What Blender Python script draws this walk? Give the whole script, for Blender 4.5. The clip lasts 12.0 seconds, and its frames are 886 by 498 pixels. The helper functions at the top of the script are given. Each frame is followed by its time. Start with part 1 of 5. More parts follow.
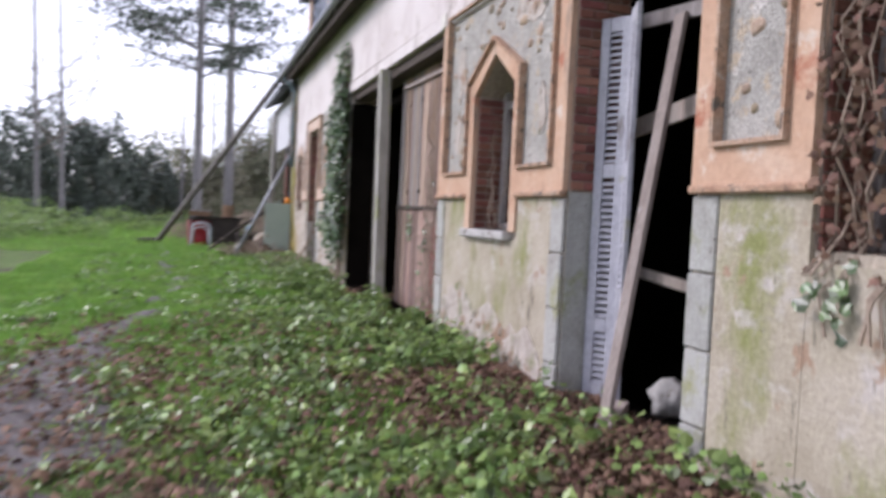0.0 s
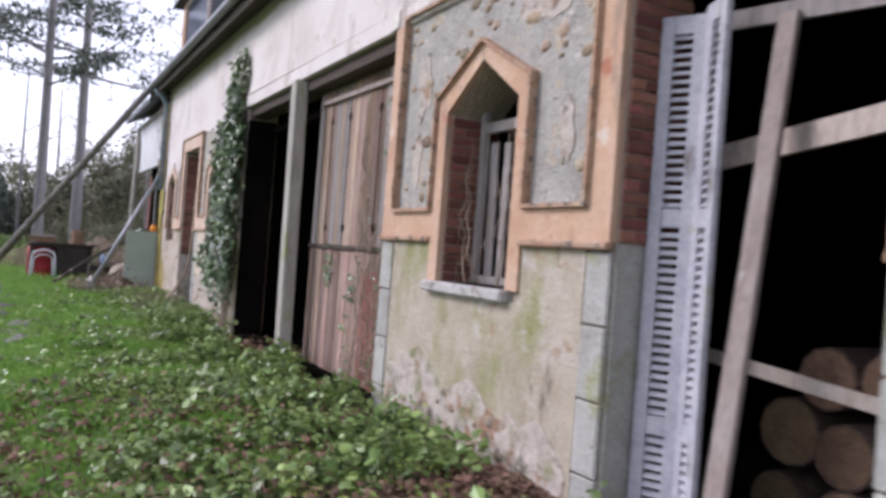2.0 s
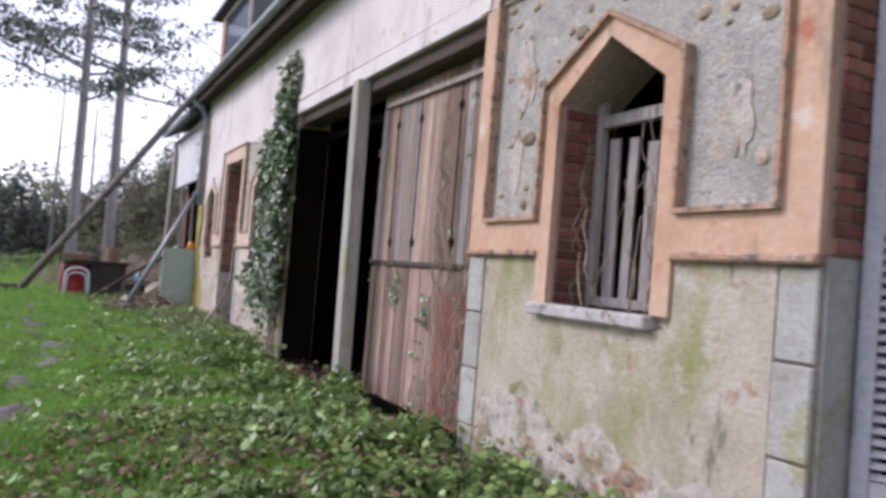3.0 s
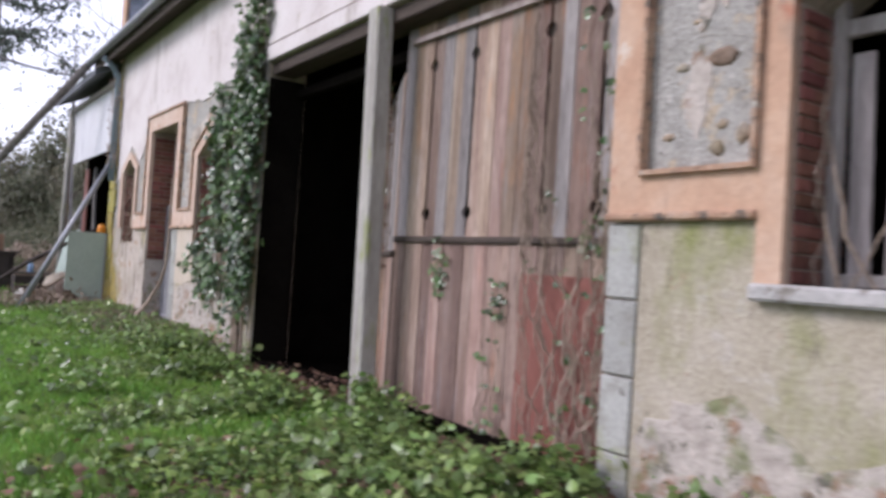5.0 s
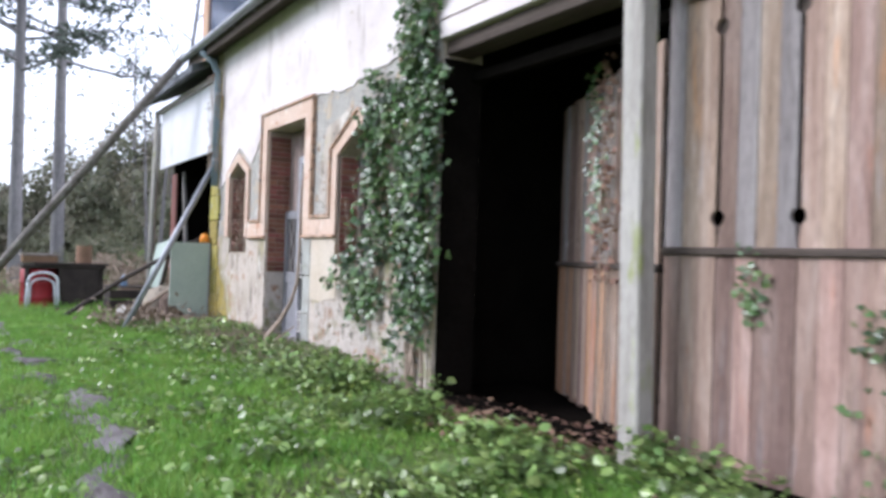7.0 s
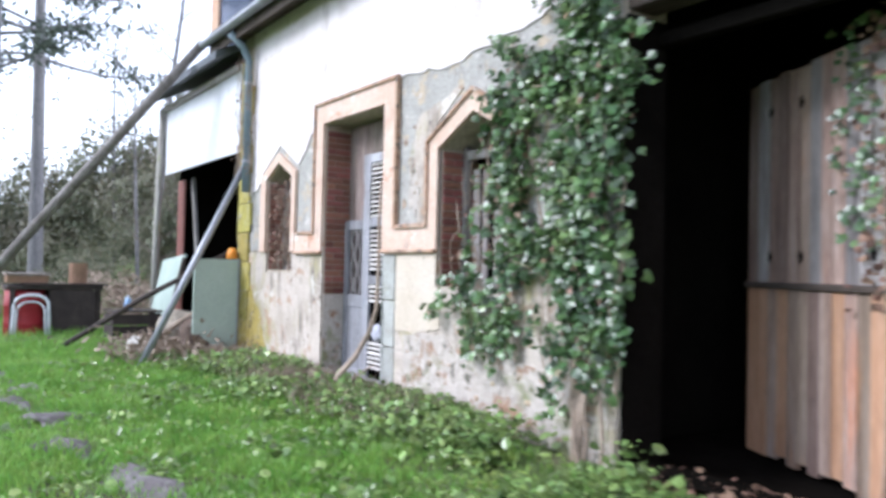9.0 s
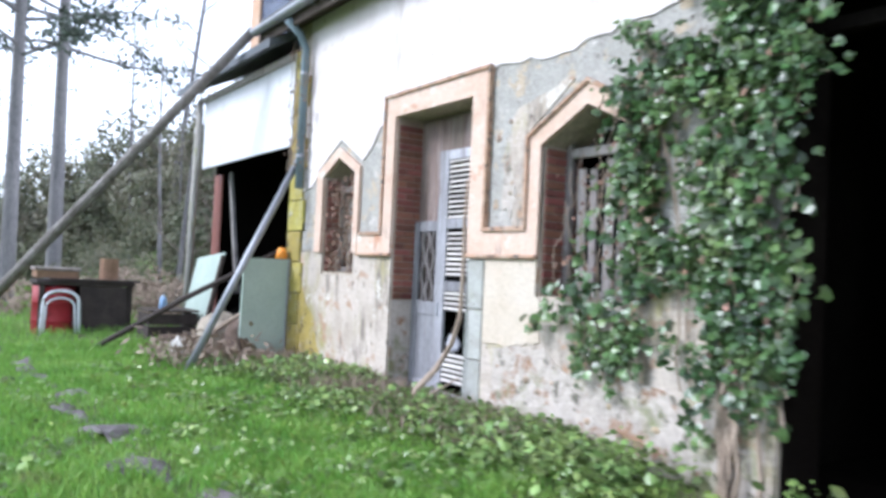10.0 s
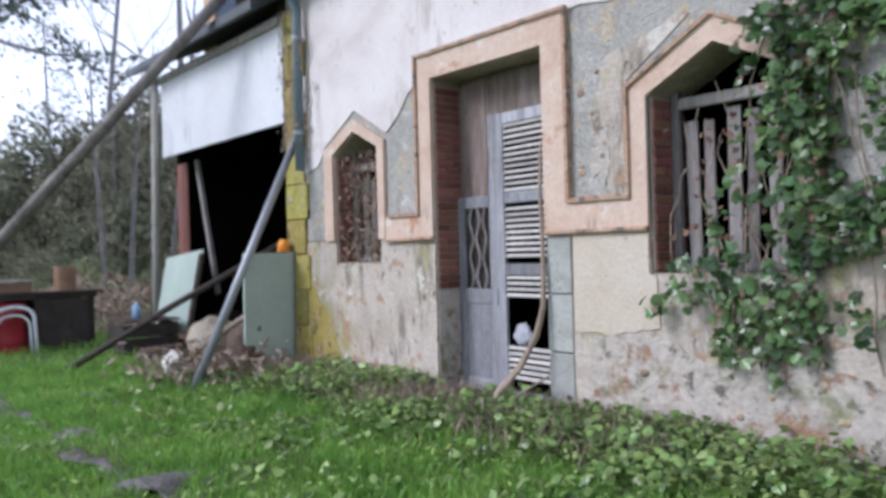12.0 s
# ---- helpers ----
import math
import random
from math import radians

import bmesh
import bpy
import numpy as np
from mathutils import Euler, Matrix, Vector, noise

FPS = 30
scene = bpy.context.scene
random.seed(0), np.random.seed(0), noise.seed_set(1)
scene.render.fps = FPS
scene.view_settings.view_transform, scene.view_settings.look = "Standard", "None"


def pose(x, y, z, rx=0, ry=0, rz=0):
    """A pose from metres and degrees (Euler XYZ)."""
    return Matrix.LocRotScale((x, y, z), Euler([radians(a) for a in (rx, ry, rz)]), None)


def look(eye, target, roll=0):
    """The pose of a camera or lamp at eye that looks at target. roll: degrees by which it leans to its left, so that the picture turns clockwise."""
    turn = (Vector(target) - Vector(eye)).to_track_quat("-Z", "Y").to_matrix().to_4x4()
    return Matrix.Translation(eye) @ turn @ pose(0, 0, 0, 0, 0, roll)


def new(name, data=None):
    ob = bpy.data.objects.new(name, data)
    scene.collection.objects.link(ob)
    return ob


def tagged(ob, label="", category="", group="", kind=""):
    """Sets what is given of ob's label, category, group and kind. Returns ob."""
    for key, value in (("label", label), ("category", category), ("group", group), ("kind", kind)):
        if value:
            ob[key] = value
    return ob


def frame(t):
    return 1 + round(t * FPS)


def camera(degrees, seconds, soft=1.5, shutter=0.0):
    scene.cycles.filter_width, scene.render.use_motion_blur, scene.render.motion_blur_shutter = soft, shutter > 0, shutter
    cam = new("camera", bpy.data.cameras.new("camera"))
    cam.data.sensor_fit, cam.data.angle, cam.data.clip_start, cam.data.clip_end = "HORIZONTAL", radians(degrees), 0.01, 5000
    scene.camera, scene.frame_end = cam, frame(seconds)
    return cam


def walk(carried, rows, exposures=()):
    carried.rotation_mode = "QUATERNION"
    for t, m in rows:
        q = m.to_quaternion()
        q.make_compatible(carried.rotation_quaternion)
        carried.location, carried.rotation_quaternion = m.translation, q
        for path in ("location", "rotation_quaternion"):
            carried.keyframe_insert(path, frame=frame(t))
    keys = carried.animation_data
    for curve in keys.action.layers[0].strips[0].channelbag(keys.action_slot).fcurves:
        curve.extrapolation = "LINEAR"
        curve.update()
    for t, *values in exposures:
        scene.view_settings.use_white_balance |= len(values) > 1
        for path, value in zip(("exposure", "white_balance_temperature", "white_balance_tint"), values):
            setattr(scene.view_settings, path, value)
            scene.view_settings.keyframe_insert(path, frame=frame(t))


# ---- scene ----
cam = camera(60.0, 12.0, soft=3.4, shutter=0.8)
PATH = [
    (0, (-4.961, 2.557, 1.475), (-3.066, 1.923, 1.389), 2.8),
    (0.5, (-4.481, 2.61, 1.539), (-2.636, 1.839, 1.512), 3.1),
    (1, (-4.03, 2.601, 1.528), (-2.2, 1.797, 1.584), 3.5),
    (1.5, (-3.538, 2.628, 1.495), (-1.774, 1.687, 1.543), 4.2),
    (2, (-3.124, 2.734, 1.561), (-1.372, 1.769, 1.578), 4.4),
    (2.5, (-2.563, 2.72, 1.554), (-0.762, 1.852, 1.598), 3.6),
    (3, (-2.073, 2.762, 1.494), (-0.289, 1.859, 1.56), 4.7),
    (5, (0.033, 3.137, 1.345), (1.665, 1.982, 1.396), 3.7),
    (5.5, (0.48, 3.318, 1.434), (2.133, 2.191, 1.437), 4.3),
    (6, (0.922, 3.495, 1.473), (2.545, 2.328, 1.404), 3.2),
    (6.5, (1.461, 3.626, 1.543), (3.114, 2.499, 1.543), 0.0),
    (7, (2.025, 3.699, 1.468), (3.712, 2.625, 1.492), 1.9),
    (9, (4.377, 3.953, 1.512), (6.018, 2.81, 1.566), 1.3),
    (9.5, (4.904, 4.086, 1.512), (6.568, 2.978, 1.566), 2.1),
    (10, (5.359, 4.296, 1.521), (7.0, 3.154, 1.581), 2.7),
    (10.5, (5.889, 4.37, 1.491), (7.583, 3.311, 1.591), -1.3),
    (11, (6.241, 4.41, 1.569), (7.93, 3.341, 1.633), -0.7),
    (11.5, (6.63, 4.542, 1.529), (8.212, 3.322, 1.61), -2.6),
    (12, (6.978, 4.645, 1.553), (8.498, 3.344, 1.56), -1.5),
]
walk(cam, [(t, look(eye, target, roll)) for t, eye, target, roll in PATH], exposures=[
    (0.0, 1.22, 5930, 24), (2.5, 1.12, 5930, 24), (5.5, 1.12, 5900, 24), (6.5, 1.42, 5800, 20), (7.0, 1.58, 5700, 18), (9.0, 1.84, 5520, 16), (9.5, 1.84, 5500, 15), (11.0, 1.66, 5450, 14), (12.0, 1.14, 5560, 17)])

# ---------------------------------------------------------------- light
SUN_ELEV, SUN_TURN = 34.0, 200.0
w = bpy.data.worlds.new("sky_world")
scene.world = w
w.use_nodes = True
wn, wl = w.node_tree.nodes, w.node_tree.links
sky = wn.new("ShaderNodeTexSky")
sky.sky_type = "NISHITA"
sky.sun_disc = False
sky.sun_elevation, sky.sun_rotation = radians(SUN_ELEV), radians(SUN_TURN)
sky.dust_density, sky.air_density = 1.5, 1.0
veil = wn.new("ShaderNodeHueSaturation")
veil.inputs["Saturation"].default_value = 0.22
veil.inputs["Value"].default_value = 1.0
wl.new(sky.outputs[0], veil.inputs["Color"])
wl.new(veil.outputs[0], wn["Background"].inputs["Color"])
wn["Background"].inputs["Strength"].default_value = 0.15
sun_data = bpy.data.lights.new("sun", "SUN")
sun_data.energy, sun_data.angle, sun_data.color = 1.4, radians(25), (1.0, 0.95, 0.88)
sun = new("sun", sun_data)
SUN_FROM = Vector((5.0, 9.0, 7.5))
sun.matrix_world = look(SUN_FROM, (0, 0, 0))


# ---------------------------------------------------------------- materials
def material(name, colours, size=1.0, rough=0.85, bump=0.3, fine=60.0, stretch=(1, 1, 1), grain=0.25,
             stains=(), vary="", swing=(0.62, 1.35), metal=0.0, spread=0.25, depth=0.02, spec=0.3, through_light=0.0):
    """Colours blended by noise of that size in metres, with fine grain, relief, stains of other colours and, by vary,
    a shade of its own for each object or island."""
    m = bpy.data.materials.new(name)
    m.use_nodes = True
    n, l = m.node_tree.nodes, m.node_tree.links
    b = n["Principled BSDF"]
    co = n.new("ShaderNodeTexCoord")
    mp = n.new("ShaderNodeMapping")
    mp.inputs["Scale"].default_value = stretch
    l.new(co.outputs["Object"], mp.inputs["Vector"])

    def noise_tex(scale, detail, distort=0.0):
        t = n.new("ShaderNodeTexNoise")
        t.inputs["Scale"].default_value, t.inputs["Detail"].default_value = scale, detail
        t.inputs["Roughness"].default_value, t.inputs["Distortion"].default_value = 0.62, distort
        l.new(mp.outputs[0], t.inputs["Vector"])
        return t

    def blend(fac, a, c, mode="MIX"):
        x = n.new("ShaderNodeMix")
        x.data_type, x.blend_type = "RGBA", mode
        for s, v in ((x.inputs[0], fac), (x.inputs[6], a), (x.inputs[7], c)):
            if isinstance(v, (int, float)):
                s.default_value = v
            elif isinstance(v, tuple):
                s.default_value = (*v, 1)
            else:
                l.new(v, s)
        return x.outputs[2]

    big = noise_tex(1.0 / size, 7, 0.4)
    ramp = n.new("ShaderNodeValToRGB")
    el = ramp.color_ramp.elements
    k = len(colours)
    el[0].position, el[0].color = 0.5 - spread, (*colours[0], 1)
    el[1].position, el[1].color = 0.5 + spread, (*colours[-1], 1)
    for i in range(1, k - 1):
        e = el.new(0.5 - spread + 2 * spread * i / (k - 1))
        e.color = (*colours[i], 1)
    l.new(big.outputs[0], ramp.inputs[0])
    col = ramp.outputs[0]
    for c, s, level, soft, st in stains:
        mp2 = n.new("ShaderNodeMapping")
        mp2.inputs["Scale"].default_value = st
        mp2.inputs["Location"].default_value = (s * 3.1, s * 7.7, s * 1.3)
        l.new(co.outputs["Object"], mp2.inputs["Vector"])
        t = n.new("ShaderNodeTexNoise")
        t.inputs["Scale"].default_value, t.inputs["Detail"].default_value = 1.0 / s, 6
        t.inputs["Roughness"].default_value = 0.65
        l.new(mp2.outputs[0], t.inputs["Vector"])
        r = n.new("ShaderNodeMapRange")
        r.inputs["From Min"].default_value, r.inputs["From Max"].default_value = level, level + soft
        l.new(t.outputs[0], r.inputs["Value"])
        col = blend(r.outputs[0], col, c)
    fn = noise_tex(fine, 5)
    g = n.new("ShaderNodeMapRange")
    g.inputs["To Min"].default_value, g.inputs["To Max"].default_value = 1 - 1.6 * grain, 1 + 1.6 * grain
    g.inputs["From Min"].default_value, g.inputs["From Max"].default_value = 0.2, 0.8
    l.new(fn.outputs[0], g.inputs["Value"])
    hsv = n.new("ShaderNodeHueSaturation")
    l.new(col, hsv.inputs["Color"])
    val = g.outputs[0]
    if vary:
        src = n.new("ShaderNodeObjectInfo").outputs["Random"] if vary == "object" else n.new("ShaderNodeNewGeometry").outputs["Random Per Island"]
        v = n.new("ShaderNodeMapRange")
        v.inputs["To Min"].default_value, v.inputs["To Max"].default_value = swing
        l.new(src, v.inputs["Value"])
        mul = n.new("ShaderNodeMath")
        mul.operation = "MULTIPLY"
        l.new(val, mul.inputs[0]), l.new(v.outputs[0], mul.inputs[1])
        val = mul.outputs[0]
        h = n.new("ShaderNodeMapRange")
        h.inputs["To Min"].default_value, h.inputs["To Max"].default_value = 0.478, 0.512
        fr = n.new("ShaderNodeMath")
        fr.operation = "FRACT"
        m7 = n.new("ShaderNodeMath")
        m7.operation, m7.inputs[1].default_value = "MULTIPLY", 7.31
        l.new(src, m7.inputs[0]), l.new(m7.outputs[0], fr.inputs[0]), l.new(fr.outputs[0], h.inputs["Value"])
        l.new(h.outputs[0], hsv.inputs["Hue"])
    l.new(val, hsv.inputs["Value"])
    l.new(hsv.outputs[0], b.inputs["Base Color"])
    b.inputs["Roughness"].default_value, b.inputs["Metallic"].default_value = rough, metal
    b.inputs["Specular IOR Level"].default_value = spec
    if bump:
        bp = n.new("ShaderNodeBump")
        bp.inputs["Strength"].default_value, bp.inputs["Distance"].default_value = bump, depth
        mixh = n.new("ShaderNodeMath")
        mixh.operation = "ADD"
        l.new(fn.outputs[0], mixh.inputs[0]), l.new(big.outputs[0], mixh.inputs[1])
        l.new(mixh.outputs[0], bp.inputs["Height"])
        l.new(bp.outputs[0], b.inputs["Normal"])
    if through_light:
        tr = n.new("ShaderNodeBsdfTranslucent")
        l.new(hsv.outputs[0], tr.inputs["Color"])
        mx = n.new("ShaderNodeMixShader")
        mx.inputs[0].default_value = through_light
        l.new(b.outputs[0], mx.inputs[1]), l.new(tr.outputs[0], mx.inputs[2])
        l.new(mx.outputs[0], n["Material Output"].inputs["Surface"])
    return m


UP = (1, 1, 0.28)
M_WHITE = material("white_plaster", [(0.50, 0.44, 0.42), (0.63, 0.58, 0.56), (0.68, 0.64, 0.62)], 0.9, 0.9, 0.25, 45,
                   stains=[((0.36, 0.31, 0.28), 0.45, 0.56, 0.14, UP), ((0.44, 0.38, 0.31), 0.16, 0.62, 0.08, (1, 1, 1)), ((0.24, 0.21, 0.18), 0.05, 0.69, 0.05, UP)], grain=0.08)
M_ORANGE = material("orange_limewash", [(0.42, 0.25, 0.165), (0.50, 0.33, 0.225), (0.55, 0.41, 0.31)], 0.55, 0.92, 0.35, 28,
                    stains=[((0.58, 0.50, 0.42), 0.30, 0.60, 0.08, (1, 1, 1)), ((0.24, 0.19, 0.15), 0.30, 0.60, 0.12, UP),
                            ((0.38, 0.16, 0.10), 0.35, 0.60, 0.08, (1, 1, 1)), ((0.62, 0.58, 0.53), 0.05, 0.70, 0.04, (1, 1, 1))], grain=0.08, depth=0.02)
M_ORANGE_EDGE = material("orange_moulding", [(0.28, 0.16, 0.11), (0.42, 0.27, 0.18), (0.46, 0.36, 0.28)], 0.15, 0.9, 0.6, 50,
                         stains=[((0.13, 0.11, 0.09), 0.09, 0.53, 0.1, (1, 1, 1)), ((0.44, 0.40, 0.34), 0.08, 0.62, 0.05, (1, 1, 1))], grain=0.22)
M_PINK = material("faded_pink_limewash", [(0.46, 0.31, 0.23), (0.55, 0.41, 0.32), (0.60, 0.49, 0.41)], 0.45, 0.92, 0.35, 28,
                  stains=[((0.62, 0.55, 0.48), 0.26, 0.58, 0.08, (1, 1, 1)), ((0.26, 0.20, 0.16), 0.26, 0.61, 0.10, UP), ((0.44, 0.24, 0.15), 0.3, 0.61, 0.08, (1, 1, 1))], grain=0.10, depth=0.02)
M_BUFF = material("buff_render", [(0.44, 0.37, 0.28), (0.51, 0.44, 0.35), (0.55, 0.49, 0.42)], 0.5, 0.92, 0.3, 30,
                  stains=[((0.60, 0.42, 0.33), 0.3, 0.60, 0.12, (1, 1, 1)), ((0.26, 0.22, 0.16), 0.07, 0.66, 0.05, (1, 1, 1))], grain=0.10)
M_BEIGE = material("beige_render", [(0.29, 0.25, 0.18), (0.39, 0.345, 0.265), (0.46, 0.41, 0.34)], 0.5, 0.92, 0.35, 36,
                   stains=[((0.22, 0.23, 0.09), 0.60, 0.51, 0.16, (1, 1, 0.55)), ((0.46, 0.42, 0.38), 0.28, 0.56, 0.12, (1, 1, 1.2)), ((0.33, 0.23, 0.16), 0.24, 0.62, 0.05, (1, 1, 1)),
                           ((0.18, 0.16, 0.12), 0.10, 0.60, 0.08, UP), ((0.09, 0.08, 0.06), 0.035, 0.69, 0.03, (1, 1, 1))], grain=0.14, depth=0.03)
M_CREAM = material("cream_render", [(0.34, 0.29, 0.23), (0.46, 0.40, 0.34), (0.54, 0.48, 0.42)], 0.45, 0.92, 0.45, 30,
                   stains=[((0.31, 0.28, 0.12), 0.50, 0.53, 0.14, (1, 1, 0.5)), ((0.22, 0.19, 0.155), 0.22, 0.54, 0.10, UP),
                           ((0.36, 0.24, 0.16), 0.24, 0.58, 0.05, (1, 1, 1)), ((0.10, 0.085, 0.07), 0.06, 0.63, 0.04, UP), ((0.56, 0.52, 0.46), 0.25, 0.60, 0.05, (1, 1, 1))], grain=0.16, depth=0.035)
M_PATCH = material("bare_mortar", [(0.30, 0.26, 0.22), (0.46, 0.41, 0.36), (0.28, 0.25, 0.21)], 0.30, 0.95, 0.6, 14,
                   stains=[((0.27, 0.17, 0.11), 0.22, 0.54, 0.08, (1, 1, 1)), ((0.15, 0.14, 0.11), 0.14, 0.57, 0.07, (1, 1, 1)), ((0.20, 0.21, 0.11), 0.35, 0.55, 0.12, (1, 1, 1))], grain=0.15, depth=0.04)
M_PEBBLE = material("grey_roughcast", [(0.27, 0.255, 0.225), (0.38, 0.365, 0.33), (0.46, 0.44, 0.40)], 0.22, 0.95, 0.7, 55,
                    stains=[((0.46, 0.38, 0.28), 0.20, 0.57, 0.05, (1, 1, 1)), ((0.54, 0.51, 0.47), 0.13, 0.61, 0.05, (1, 1, 1)), ((0.13, 0.12, 0.10), 0.07, 0.64, 0.04, (1, 1, 1))], grain=0.28, depth=0.03)
M_QUOIN = material("grey_quoin", [(0.26, 0.25, 0.215), (0.36, 0.36, 0.33), (0.42, 0.42, 0.39)], 0.25, 0.9, 0.4, 45, vary="object", swing=(0.88, 1.1),
                   stains=[((0.24, 0.26, 0.12), 0.35, 0.55, 0.15, (1, 1, 1)), ((0.15, 0.14, 0.12), 0.08, 0.63, 0.06, (1, 1, 1))], grain=0.15)
M_YELLOW = material("yellow_algae_stone", [(0.20, 0.17, 0.05), (0.34, 0.28, 0.07), (0.33, 0.31, 0.22)], 0.22, 0.9, 0.6, 30,
                    stains=[((0.06, 0.055, 0.04), 0.14, 0.59, 0.05, (1, 1, 0.5)), ((0.45, 0.42, 0.36), 0.2, 0.6, 0.1, (1, 1, 1))], grain=0.2, vary="object", swing=(0.85, 1.1))
M_BRICK = material("old_brick", [(0.13, 0.06, 0.045), (0.23, 0.10, 0.07), (0.19, 0.12, 0.10)], 0.12, 0.93, 0.5, 60, vary="object",
                   stains=[((0.36, 0.29, 0.23), 0.10, 0.66, 0.08, (1, 1, 1))], grain=0.25)
M_MORTAR = material("mortar", [(0.25, 0.19, 0.15), (0.34, 0.28, 0.23)], 0.2, 0.95, 0.6, 60, grain=0.2)
M_CORE = material("masonry_core", [(0.30, 0.26, 0.21), (0.44, 0.38, 0.30), (0.36, 0.32, 0.27)], 0.25, 0.95, 0.8, 25, grain=0.25, depth=0.04)
M_FIELD = material("field_stone", [(0.24, 0.17, 0.10), (0.34, 0.27, 0.19), (0.27, 0.25, 0.22)], 0.12, 0.9, 0.6, 30, vary="object", grain=0.25)
# Near black without gloss: the shade behind the openings is put into the colour.
M_SHADE = material("shade_black_interior", [(0.004, 0.0035, 0.003), (0.011, 0.0095, 0.008)], 0.6, 1.0, 0.3, 20, grain=0.2, spec=0.0)
WOODV = (9, 9, 0.7)
M_DOOR = material("weathered_red_plank", [(0.15, 0.10, 0.075), (0.29, 0.21, 0.16), (0.41, 0.33, 0.27)], 0.8, 0.85, 0.5, 14, stretch=WOODV, vary="object",
                  stains=[((0.40, 0.19, 0.09), 0.9, 0.58, 0.12, (5, 5, 0.6)), ((0.36, 0.32, 0.30), 0.8, 0.60, 0.12, (8, 8, 0.8)), ((0.06, 0.045, 0.04), 0.6, 0.66, 0.08, (9, 9, 0.9))], grain=0.3)
M_OCHRE = material("orange_worn_plank", [(0.28, 0.15, 0.08), (0.42, 0.24, 0.14), (0.48, 0.32, 0.22)], 0.8, 0.85, 0.5, 14, stretch=WOODV, grain=0.25)
M_TOPBOARD = material("dark_weathered_board", [(0.10, 0.075, 0.06), (0.19, 0.15, 0.125), (0.27, 0.235, 0.21)], 0.5, 0.85, 0.6, 14, stretch=(8, 8, 0.7), vary="object", swing=(0.8, 1.2),
                      stains=[((0.28, 0.17, 0.10), 0.5, 0.60, 0.12, (4, 4, 0.8)), ((0.05, 0.04, 0.035), 0.4, 0.60, 0.1, (8, 8, 0.9))], grain=0.3)
M_POLE = material("dark_pole_wood", [(0.10, 0.085, 0.075), (0.19, 0.17, 0.155), (0.30, 0.28, 0.265)], 0.3, 0.8, 0.3, 30, grain=0.2)
M_GREYWOOD = material("grey_weathered_wood", [(0.17, 0.15, 0.14), (0.29, 0.265, 0.25), (0.37, 0.35, 0.33)], 0.8, 0.85, 0.5, 14, stretch=WOODV, vary="object",
                      stains=[((0.10, 0.08, 0.07), 0.5, 0.62, 0.1, (9, 9, 0.8))], grain=0.3)
M_POST = material("post_wood", [(0.24, 0.22, 0.19), (0.38, 0.36, 0.32), (0.44, 0.42, 0.38)], 0.8, 0.85, 0.5, 14, stretch=WOODV,
                  stains=[((0.25, 0.29, 0.07), 0.5, 0.56, 0.15, (4, 4, 0.9))], grain=0.25)
M_BEAM = material("dark_beam", [(0.05, 0.037, 0.03), (0.10, 0.08, 0.065)], 0.5, 0.9, 0.5, 20, stretch=(0.7, 9, 9), grain=0.3)
M_PLANK = material("pale_plank", [(0.26, 0.21, 0.18), (0.38, 0.32, 0.28), (0.48, 0.43, 0.39)], 0.8, 0.8, 0.4, 12, stretch=(6, 6, 1), vary="object", grain=0.25,
                   stains=[((0.60, 0.58, 0.56), 0.12, 0.66, 0.05, (1, 1, 0.5))])
M_SHUTTER = material("shutter_paint", [(0.29, 0.29, 0.33), (0.40, 0.40, 0.44), (0.47, 0.47, 0.50)], 0.25, 0.7, 0.3, 30,
                     stains=[((0.20, 0.18, 0.17), 0.2, 0.58, 0.08, UP), ((0.30, 0.29, 0.09), 0.5, 0.60, 0.1, (1, 1, 1))], grain=0.15)
M_DOORPAINT = material("flaking_blue_grey_paint", [(0.17, 0.16, 0.165), (0.29, 0.285, 0.30), (0.38, 0.38, 0.40)], 0.5, 0.8, 0.4, 20, stretch=(6, 6, 0.8),
                       stains=[((0.19, 0.14, 0.12), 0.6, 0.60, 0.1, (6, 6, 0.8))], grain=0.25, vary="object")
M_LOUVRE = material("louvre_paint", [(0.46, 0.43, 0.40), (0.60, 0.57, 0.52)], 0.2, 0.8, 0.3, 30, vary="object", swing=(0.75, 1.15), grain=0.2)
M_RUST = material("red_brown_sheet", [(0.17, 0.065, 0.05), (0.22, 0.085, 0.065), (0.24, 0.10, 0.08)], 0.5, 0.6, 0.12, 40, grain=0.08)
M_ZINC = material("zinc", [(0.24, 0.25, 0.27), (0.36, 0.37, 0.39)], 0.4, 0.5, 0.15, 30, metal=0.5, grain=0.12)
M_PIPE = material("blue_grey_pipe", [(0.13, 0.18, 0.21), (0.20, 0.25, 0.28)], 0.3, 0.6, 0.15, 30, grain=0.12)
M_SLATE = material("slate", [(0.06, 0.065, 0.075), (0.11, 0.115, 0.125)], 0.3, 0.6, 0.3, 30, vary="object", grain=0.2)
M_WPANEL = material("white_sheet", [(0.55, 0.55, 0.57), (0.66, 0.66, 0.68)], 0.8, 0.6, 0.1, 20, grain=0.05,
                    stains=[((0.36, 0.36, 0.39), 0.40, 0.54, 0.2, (1, 1, 0.3)), ((0.30, 0.28, 0.24), 0.1, 0.66, 0.06, UP)])
M_GPANEL = material("pale_green_sheet", [(0.31, 0.38, 0.33), (0.40, 0.47, 0.41)], 0.4, 0.55, 0.1, 30, grain=0.08,
                    stains=[((0.25, 0.30, 0.20), 0.3, 0.62, 0.15, UP)])
